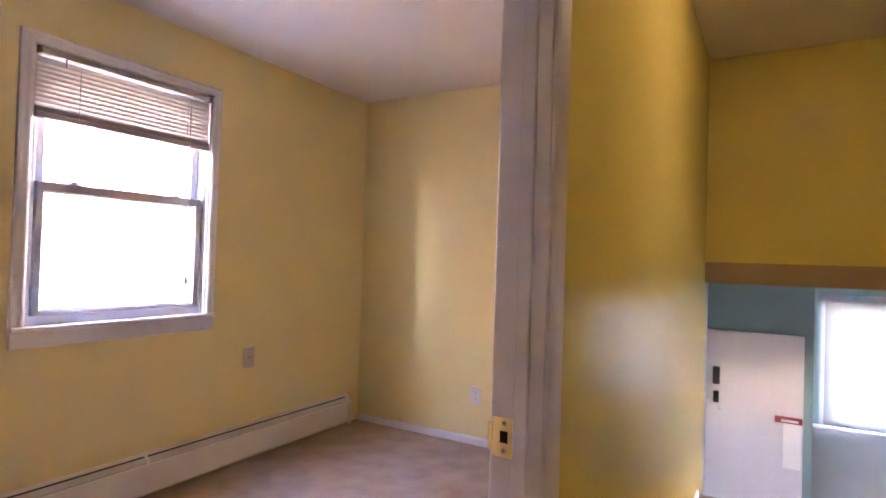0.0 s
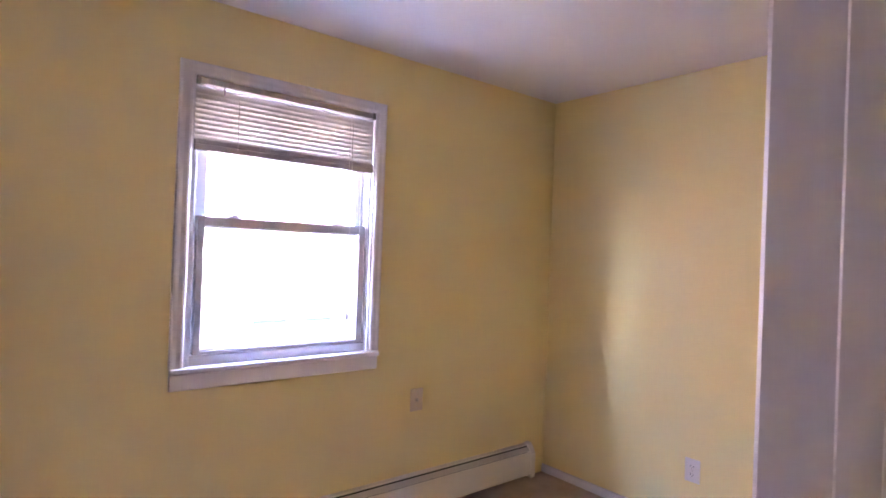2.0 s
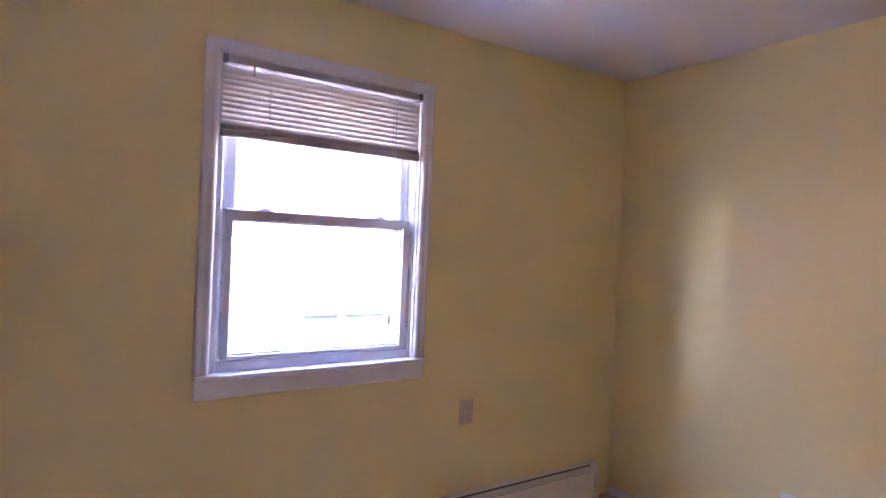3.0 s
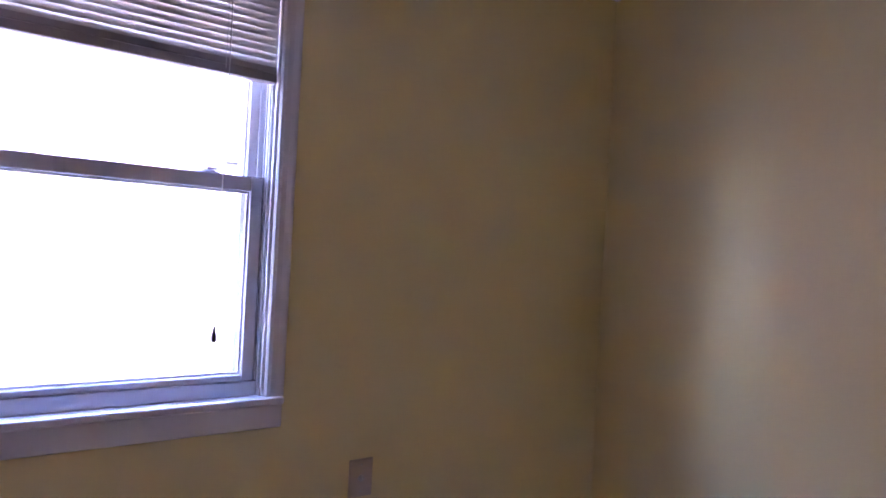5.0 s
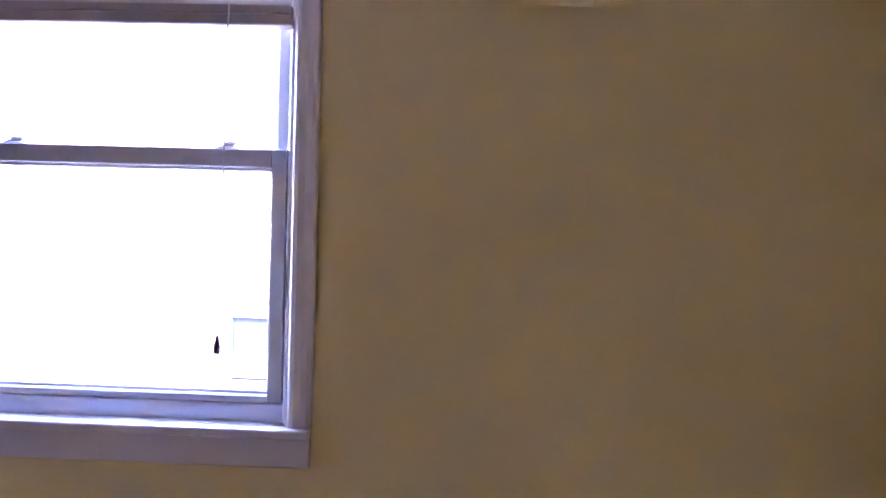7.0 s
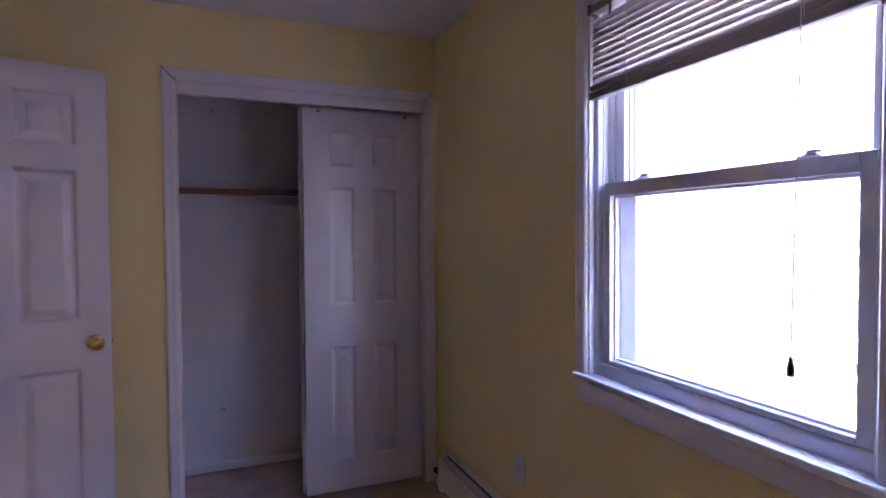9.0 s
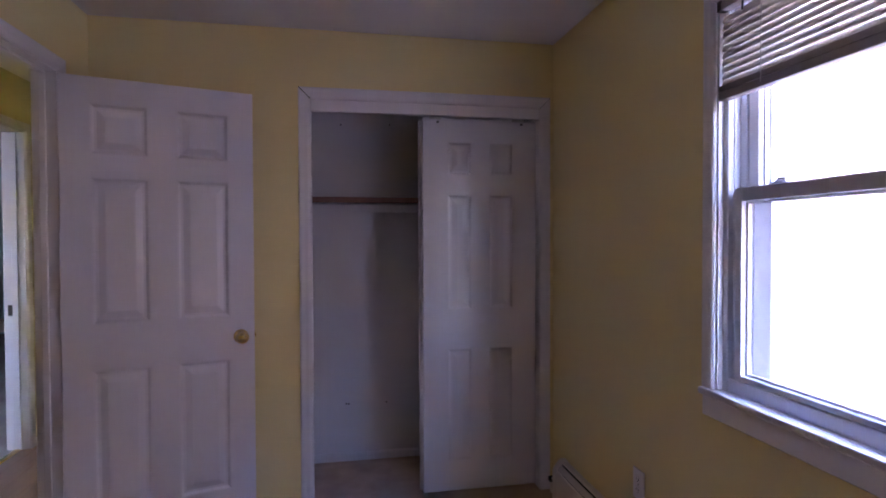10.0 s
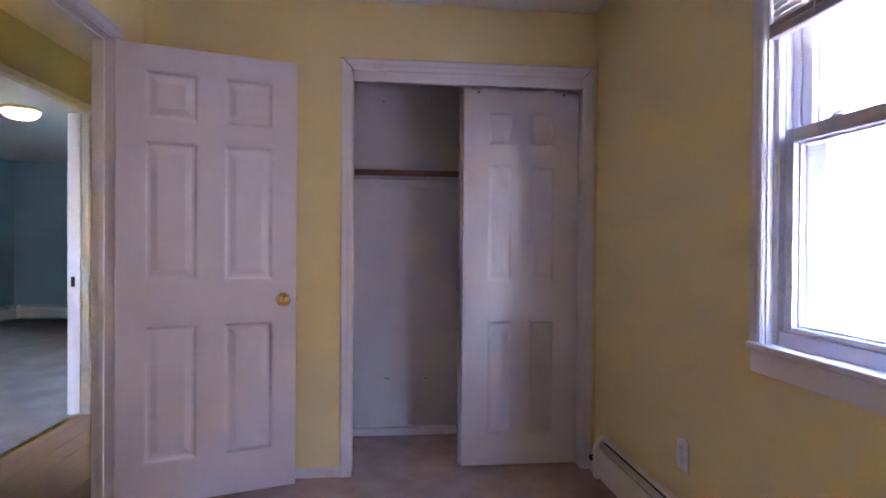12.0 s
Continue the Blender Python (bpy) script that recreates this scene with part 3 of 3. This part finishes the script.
part("board", boxes((-0.15, 0.13, -0.698, 0.706, 0.004, 0.024)), CLOSETWHITE, shelf)
part("edge_strip", boxes((0.131, 0.150, -0.698, 0.706, -0.006, 0.026), bevel=0.002), SHELFWOOD, shelf, "brown stained edge strip")
part("cleat", boxes((-0.149, -0.132, -0.698, 0.706, -0.045, 0.003)), CLOSETWHITE, shelf)
for y, z in ((-1.127, 2.061), (-0.831, 2.068), (-1.090, 0.350), (-0.858, 0.350), (-1.105, 0.352)):
    a = thing("wall_anchor", "small dark screw hole in the white closet wall", "screw", (CB, y, z), group="closet wall anchors")
    part("anchor_head", lathe([(0.0055, -0.001), (0.0055, 0.001), (0.003, 0.004)], 8, "x"), DUST, a)

# ---- hall ----
TJ0, TJ1 = -1.200, -0.240
structure("hall_floor_base", boxes((-2.4, 3.56, HS - 0.12, DR - 0.051, -0.22, -0.014), (2.6, 3.56, -4.6, HS - 0.12, -0.22, -0.014)), STAIRWOOD, "wooden hall subfloor", "floor")
structure("wall_hall_south", boxes((-2.4, TJ0 - 0.018, HS - 0.12, HS, -0.2, H), (TJ1 + 0.018, 2.6, HS - 0.12, HS, -0.2, H), (TJ0 - 0.018, TJ1 + 0.018, HS - 0.12, HS, DOOR_H + 0.018, H)), HALL_SHADED, "hallway wall with a doorway, its dimness put into a dull cream", "wall")
structure("wall_hall_west", boxes((-2.5, -2.4, HS - 0.12, mid, -0.2, H)), HALL_YELLOW, "yellow end wall of the hallway", "wall")
structure("wall_landing_west", boxes((2.5, 2.6, -4.7, HS - 0.12, -0.2, H)), HALL_YELLOW, "yellow landing wall", "wall")
structure("wall_landing_south", boxes((2.6, EX + 0.12, -4.7, -4.6, -1.6, H)), HALL_YELLOW, "yellow landing wall", "wall")
structure("wall_over_stairs", boxes((EX, EX + 0.12, -4.6, DH, LC + 0.101, H)), HALL_YELLOW, "glossy yellow wall hanging over the stairs", "wall")
structure("header_board", boxes((EX - 0.014, EX - 0.002, -4.6, DH, LC - 0.002, LC + 0.114)), TANBOARD, "tan painted header board over the stairs", "trim")
structure("landing_ceiling", boxes((W + 0.116, EX + 0.2, -4.8, 0.2, H, H + 0.15)), CEILING, "flat white ceiling over the landing", "ceiling")
baseboard(-2.4, TJ0 - 0.064, "x", HS, 1, z=-0.004)
baseboard(TJ1 + 0.064, 2.6, "x", HS, 1, z=-0.004)
baseboard(JL + 0.07, 3.51, "x", DH, -1, z=-0.004)
frame_2 = tagged(new("door_frame"), "white painted door frame into the teal room", "door frame", kind="structure")
for x0, x1 in ((TJ0 - 0.018, TJ0), (TJ1, TJ1 + 0.018)):
    part("jamb", boxes((x0, x1, HS - 0.123, HS + 0.003, 0, DOOR_H + 0.018)), WHITE, frame_2)
part("head_jamb", boxes((TJ0, TJ1, HS - 0.123, HS + 0.003, DOOR_H, DOOR_H + 0.018)), WHITE, frame_2)
part("stop", boxes((TJ0, TJ0 + 0.011, HS - 0.075, HS - 0.040, 0, DOOR_H), bevel=0.002), WHITE, frame_2)
for bm in casing_bm(TJ0 - 0.006, TJ1 + 0.006, 0, DOOR_H + 0.006, 0.057, 0.016, "x", HS, 1) + casing_bm(TJ0 - 0.006, TJ1 + 0.006, 0, DOOR_H + 0.006, 0.057, 0.016, "x", HS - 0.12, -1):
    part("casing", bm, WHITE, frame_2)
part("strike_plate", boxes((TJ0 - 0.0002, TJ0 + 0.002, HS - 0.105, HS - 0.078, 0.875, 0.945)), DARK, frame_2, "dark strike plate")
tagged(part("threshold_strip", profile_run([(HS - 0.085, 0.0), (HS - 0.078, 0.006), (HS - 0.062, 0.008), (HS - 0.046, 0.006), (HS - 0.040, 0.0), (HS - 0.040, -0.006), (HS - 0.085, -0.006)], TJ0, TJ1), BRASS), "brass carpet edge strip in the doorway", "threshold strip")

# ---- teal room ----
structure("teal_floor", boxes((-6.3, 1.2, -6.7, HS - 0.05, -0.2, 0)), GREYCARPET, "grey patterned carpet of the teal room", "floor")
structure("wall_teal_west", boxes((-6.4, -6.3, -6.8, HS - 0.12, -0.2, H)), TEAL, "teal painted bedroom wall", "wall")
TWX0, TWX1 = -0.3, 0.4
structure("wall_teal_south", boxes((-6.4, TWX0, -6.8, -6.7, -0.2, H), (TWX1, 1.3, -6.8, -6.7, -0.2, H), (TWX0, TWX1, -6.8, -6.7, -0.2, 0.9), (TWX0, TWX1, -6.8, -6.7, 2.1, H)), TEAL, "teal painted bedroom wall with a window", "wall")
structure("wall_teal_east", boxes((1.2, 1.3, -6.7, HS - 0.12, -0.2, H)), TEAL, "teal painted bedroom wall", "wall")
structure("wall_teal_north", boxes((-6.3, TJ0 - 0.018, HS - 0.126, HS - 0.121, 0, H), (TJ1 + 0.018, 1.2, HS - 0.126, HS - 0.121, 0, H), (TJ0 - 0.018, TJ1 + 0.018, HS - 0.126, HS - 0.121, DOOR_H + 0.018, H)), TEAL, "teal painted inner wall", "wall")
heater("baseboard_heater", (-6.3, -6.62, 0), ((0, 3.3),), 90, "white baseboard heater along the teal wall").location = (-6.3, -6.62, 0)
heater("baseboard_heater", (-2.2, -6.7, 0), ((0, 4.02),), 180, "white baseboard heater under the teal wall")


def dome_lamp(at, glass, label):
    t = thing("ceiling_lamp", label, "ceiling lamp", at)
    part("canopy", lathe([(0.06, 0.0), (0.15, -0.004), (0.165, -0.022), (0.160, -0.034)], 32), BRASS, t, "brass rim")
    part("dome", lathe([(0.155, -0.030), (0.150, -0.055), (0.125, -0.085), (0.085, -0.104), (0.040, -0.113), (0.008, -0.115)], 32), glass, t, "lit frosted glass dome")
    part("finial", lathe([(0.010, -0.112), (0.012, -0.122), (0.006, -0.134), (0.001, -0.138)], 14), BRASS, t)
    return t


dome_lamp((-2.65, -4.43, H), LAMPGLASS, "lit frosted glass dome lamp with brass rim")
# unseen fill light, added only to brighten the hall walls
dome_lamp((2.20, -2.96, H), HALLFILL, "unseen fill lamp added to brighten the hall, shaped as a dome")

tw = tagged(new("window_3"), "white framed window of the teal room", "window", kind="structure")
tw.matrix_basis = pose(TWX0, -6.7, 0.9)
TWW = TWX1 - TWX0
part("window_frame", boxes((0, 0.05, -0.09, -0.02, 0, 1.2), (TWW - 0.05, TWW, -0.09, -0.02, 0, 1.2), (0.05, TWW - 0.05, -0.09, -0.02, 0, 0.05), (0.05, TWW - 0.05, -0.09, -0.02, 1.15, 1.2), (0.05, TWW - 0.05, -0.09, -0.03, 0.57, 0.63)), VINYL, tw)
part("pane", boxes((0.051, TWW - 0.051, -0.062, -0.058, 0.051, 1.149)), GLASS, tw).visible_shadow = False

# ---- stairs and lower level ----
RISE = -LF / 8
for i in range(7):
    st = structure("stair_step", boxes((3.56 + 0.25 * i, 3.56 + 0.25 * (i + 1) + 0.025, -4.6, DH, -RISE * (i + 1) - 0.035, -RISE * (i + 1)), (3.56 + 0.25 * i, 3.56 + 0.25 * i + 0.02, -4.6, DH, -RISE * (i + 1), -RISE * i - 0.036)), STAIRWOOD, "brown wooden stair step going down", "step")
structure("landing_nosing", boxes((3.52, 3.585, -4.6, DH, -0.036, 0.0), bevel=0.008, seg=2), STAIRWOOD, "brown wooden nosing at the top of the stairs", "trim")
structure("lower_floor", boxes((3.3, 12.5, -6.2, -1.9, LF - 0.1, LF)), LOWFLOOR, "pale glossy floor of the lower level", "floor")
structure("lower_ceiling", boxes((EX, 12.5, -6.2, -1.9, LC, LC + 0.1)), CEILING, "flat white lower ceiling", "ceiling")
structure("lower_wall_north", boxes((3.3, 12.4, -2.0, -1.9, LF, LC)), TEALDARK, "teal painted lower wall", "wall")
# the unseen opening is added to light the lower door
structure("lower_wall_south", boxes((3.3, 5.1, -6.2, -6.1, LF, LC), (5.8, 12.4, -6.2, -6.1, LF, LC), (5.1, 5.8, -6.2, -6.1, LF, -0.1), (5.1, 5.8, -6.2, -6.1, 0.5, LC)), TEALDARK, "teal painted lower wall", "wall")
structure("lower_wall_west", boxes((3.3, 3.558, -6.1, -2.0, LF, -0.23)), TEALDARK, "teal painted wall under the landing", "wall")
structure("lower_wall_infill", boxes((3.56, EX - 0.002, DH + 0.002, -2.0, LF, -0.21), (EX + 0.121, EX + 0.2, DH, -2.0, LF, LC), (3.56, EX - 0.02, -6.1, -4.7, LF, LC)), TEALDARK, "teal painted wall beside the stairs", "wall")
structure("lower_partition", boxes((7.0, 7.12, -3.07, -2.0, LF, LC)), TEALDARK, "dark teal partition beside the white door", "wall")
SLX = 12.3
structure("lower_wall_east", boxes((SLX, SLX + 0.15, -3.45, -2.0, LF, LC), (SLX, SLX + 0.15, -6.1, -5.6, LF, LC), (SLX, SLX + 0.15, -5.6, -3.45, 0.76, LC)), TEAL, "teal painted wall with sliding glass door", "wall")
ld = tagged(new("door_2"), "plain white lower door with black keypad lock", "door", kind="structure")
ld.matrix_basis = pose(6.96, -2.99, LF + 0.01)
part("leaf", boxes((0.0, 0.036, 0.0, 0.905, 0.0, 2.05), bevel=0.003), DOORWHITE, ld, "plain white leaf")
part("keypad_lock", boxes((-0.03, 0.0, 0.760, 0.830, 1.47, 1.66), bevel=0.010, seg=2), BLACK, ld, "black keypad lock")
part("lever_lock", boxes((-0.05, 0.0, 0.765, 0.820, 1.28, 1.40), bevel=0.008, seg=2), BLACK, ld)
part("hasp", boxes((-0.012, 0.0, 0.745, 0.775, 1.20, 1.24)), STEEL, ld)
hs = thing("hanging_tag", "red and white tag hanging on the white door", "tag", (6.93, -2.90, LF))
part("tag_bar", boxes((-0.012, 0.026, -0.085, 0.155, 1.175, 1.235), bevel=0.004), RED, hs, "red bar with pale print")
part("tag_print", boxes((-0.015, -0.0125, -0.05, 0.10, 1.190, 1.212)), PAPER, hs)
part("paper_sheet", boxes((0.010, 0.014, -0.075, 0.08, 0.72, 1.172)), PAPER, hs, "white paper sheet hanging down")
sd = tagged(new("window_2"), "white sliding glass door with sheer vertical blinds", "window", kind="structure")
sd.matrix_basis = pose(SLX, -5.6, LF)
part("frame", boxes((0.02, 0.12, 0, 0.06, 0, 2.26), (0.02, 0.12, 2.09, 2.15, 0, 2.26), (0.02, 0.12, 0.06, 2.09, 2.2, 2.26), (0.02, 0.12, 0.06, 2.09, 0, 0.05)), VINYL, sd)
for a, b in ((0.06, 1.07), (1.03, 2.09)):
    s2 = part("sliding_sash", boxes((0.04, 0.08, a, a + 0.07, 0.05, 2.2), (0.04, 0.08, b - 0.07, b, 0.05, 2.2), (0.04, 0.08, a + 0.07, b - 0.07, 0.05, 0.13), (0.04, 0.08, a + 0.07, b - 0.07, 2.12, 2.2)), VINYL, sd)
    g2 = part("pane", boxes((0.058, 0.062, a + 0.07, b - 0.07, 0.13, 2.12)), GLASS, s2)
    g2.visible_shadow = False
vb = thing("vertical_blind", "sheer white vertical blind in front of the glass door", "blind", (SLX - 0.10, -5.6, LF))
part("head_track", boxes((-0.05, 0.05, -0.03, 2.18, 2.19, 2.31)), VINYL, vb)
for i in range(24):
    y = 0.02 + i * 0.088
    bm = boxes((-0.0006, 0.0006, -0.049, 0.049, 0.03, 2.26))
    bm.transform(Matrix.Translation((0, y, 0)) @ Matrix.Rotation(radians(9), 4, "Z"))
    part("vane", bm, SHEER, vb)

# ---- outside ----
structure("ground", boxes((-400, 400, -400, 400, -1.95, -1.75)), GROUND, "unseen ground between the houses, made pale to bounce light indoors", "ground")
NY = 3.0
nh = thing("neighbour_house", "two-storey brick neighbouring house across a narrow side yard", "house", (0, NY, -1.75))


def npart(name, bm, mat, parent=nh, label=""):
    bm.transform(Matrix.Translation((0, -NY, 1.75)))
    return part(name, bm, mat, parent, label)


# openings: a tall sash window, a wide two-light window and an upper window over it
NX0, NX1, NTOP = -5.0, 9.0, 3.75
NWIN = ((2.70, 3.63, -0.35, 0.735, "v"), (0.835, 1.195, -0.25, 0.735, "h"), (2.70, 3.63, 1.965, 3.05, "v"))
npart("wall", boxes((NX0, NX1, NY + 0.012, NY + 0.25, -1.75, NTOP)), MORTAR, label="brick wall with pale mortar")
npart("roof", profile_run([(NY - 0.16, NTOP), (NY - 0.16, NTOP + 0.12), (NY + 4.1, NTOP + 1.5), (NY + 8.5, NTOP + 0.12), (NY + 8.5, NTOP)], NX0 - 0.25, NX1 + 0.25), ROOF, label="dark shingled roof with a plain eave")
npart("side_wall", boxes((NX0, NX0 + 0.2, NY + 0.25, NY + 8, -1.75, NTOP), (NX1 - 0.2, NX1, NY + 0.25, NY + 8, -1.75, NTOP), (NX0, NX1, NY + 8, NY + 8.2, -1.75, NTOP)), MORTAR)
for x0, x1, z0, z1, way in NWIN:
    xm, zm = x0 + 0.40, (z0 + z1) / 2 - 0.03
    bar = (xm, xm + 0.055, NY - 0.025, NY + 0.02, z0 + 0.05, z1 - 0.06) if way == "v" else (x0 + 0.03, x1 - 0.03, NY - 0.025, NY + 0.02, zm, zm + 0.07)
    w2 = npart("window", boxes((x0 - 0.05, x0 + 0.03, NY - 0.03, NY + 0.02, z0, z1), (x1 - 0.03, x1 + 0.05, NY - 0.03, NY + 0.02, z0, z1), (x0 + 0.03, x1 - 0.03, NY - 0.03, NY + 0.02, z0, z0 + 0.05), bar, (x0 + 0.03, x1 - 0.03, NY - 0.03, NY + 0.02, z1 - 0.06, z1)), VINYL, label="white neighbour window with head cap")
    npart("head_cap", profile_run([(NY - 0.03, z1), (NY - 0.05, z1 + 0.02), (NY - 0.05, z1 + 0.04), (NY - 0.06, z1 + 0.055), (NY + 0.02, z1 + 0.055), (NY + 0.02, z1)], x0 - 0.06, x1 + 0.06), VINYL, w2)
    # near-black strip in place of the shadow line at the head cap
    npart("cap_shadow", boxes((x0 - 0.07, x1 + 0.07, NY - 0.066, NY + 0.01, z1 + 0.056, z1 + 0.088)), DARK, w2, "dark strip standing in for the head cap's shadow line")
    npart("sill", boxes((x0 - 0.06, x1 + 0.06, NY - 0.05, NY + 0.01, z0 - 0.028, z0 - 0.001)), VINYL, w2)
    npart("sill_joint", boxes((x0 - 0.06, x1 + 0.06, NY - 0.035, NY + 0.01, z0 - 0.042, z0 - 0.029)), DARK, w2)
    npart("pane", boxes((x0 + 0.03, x1 - 0.03, NY + 0.004, NY + 0.009, z0 + 0.05, z1 - 0.06)), NEIGHBOURGLASS, w2)
for x, z in ((1.311, 1.091), (0.602, 1.074), (-0.058, 1.070), (-0.561, 1.077)):
    v = npart("vent", boxes((x - 0.06, x + 0.06, NY - 0.016, NY - 0.002, z + 0.05, z + 0.062), (x - 0.06, x + 0.06, NY - 0.016, NY - 0.002, z - 0.062, z - 0.05), (x - 0.06, x - 0.05, NY - 0.016, NY - 0.002, z - 0.05, z + 0.05), (x + 0.05, x + 0.06, NY - 0.016, NY - 0.002, z - 0.05, z + 0.05)), VENTRED, label="red louvred wall vent")
    for i in range(3):
        zz = z - 0.032 + 0.032 * i
        npart("louvre", profile_run([(NY - 0.014, zz - 0.012), (NY - 0.004, zz + 0.012), (NY - 0.002, zz + 0.012), (NY - 0.011, zz - 0.013)], x - 0.05, x + 0.05), VENTRED, v)

# bricks: the stretch in front of the window as single pieces, the rest joined
BL, BHT, MJ = 0.203, 0.064, 0.011


def brick_mesh(name, mat):
    bm = boxes((-BL / 2, BL / 2, -0.004, 0.02, -BHT / 2, BHT / 2))
    return meshed(name, bm, mat)


brick_data = brick_mesh("brick", BRICKP)
rest_v, rest_f = [], []
blocked = [(x0 - 0.155, x1 + 0.155, z0 - 0.04, z1 + 0.085) for x0, x1, z0, z1, way in NWIN]
rng = random.Random(5)
count = 0
for r in range(72):
    z = -1.71 + r * (BHT + MJ)
    for c in range(66):
        x = NX0 + 0.11 + c * (BL + MJ) + (0.5 * (BL + MJ) if r % 2 else 0)
        if x > NX1 - 0.11 or any(a < x < b and d - 0.03 < z < e + 0.03 for a, b, d, e in blocked):
            continue
        if -2.2 < x < 0.75 and 0.10 < z < 1.60 and count < 300:
            ob = new("brick", brick_data)
            ob.parent = nh
            ob.location = (x, rng.uniform(-0.002, 0.002), z + 1.75)
            count += 1
            continue
        y0 = NY - 0.004 + rng.uniform(-0.002, 0.002)
        k = len(rest_v)
        for dx in (-BL / 2, BL / 2):
            for dy in (y0, NY + 0.02):
                for dz in (-BHT / 2, BHT / 2):
                    rest_v.append((x + dx, dy - NY, z + dz + 1.75))
        rest_f += [(k, k + 1, k + 5, k + 4), (k, k + 2, k + 3, k + 1), (k + 4, k + 5, k + 7, k + 6), (k + 1, k + 3, k + 7, k + 5), (k, k + 4, k + 6, k + 2)]
me = bpy.data.meshes.new("brickwork")
me.from_pydata(rest_v, [], rest_f)
me.materials.append(BRICKI)
bw = new("brickwork", me)
bw.parent = nh
tagged(bw, "weathered mixed clay bricks", kind="stuff")

# hall planks
plank_rows, plank_w = 7, (DR - 0.052 - HS + 0.085) / 7
lengths = {}
floor_ob = bpy.data.objects["hall_floor_base"]


def plank(x0, x1, y0, y1):
    key = (round(x1 - x0, 3), round(y1 - y0, 3))
    if key not in lengths:
        lengths[key] = meshed("plank", boxes((0, x1 - x0 - 0.0016, 0, y1 - y0 - 0.0014, 0, 0.014), bevel=0.0008), PLANK)
    ob = new("plank", lengths[key])
    ob.parent = floor_ob
    ob.location = (x0, y0, -0.014)


for r in range(plank_rows):
    y = HS - 0.085 + r * plank_w
    if r < 1:
        xs = [TJ0, TJ1]
    else:
        xs = [-2.4] + [-2.4 + 0.4 * ((r * 5) % 3 + 1) + 1.2 * i for i in range(5)] + [3.515]
        xs = [v for v in xs if v <= 3.515]
    for a, b in zip(xs, xs[1:]):
        if b - a > 0.03:
            plank(a, b, y, y + plank_w)
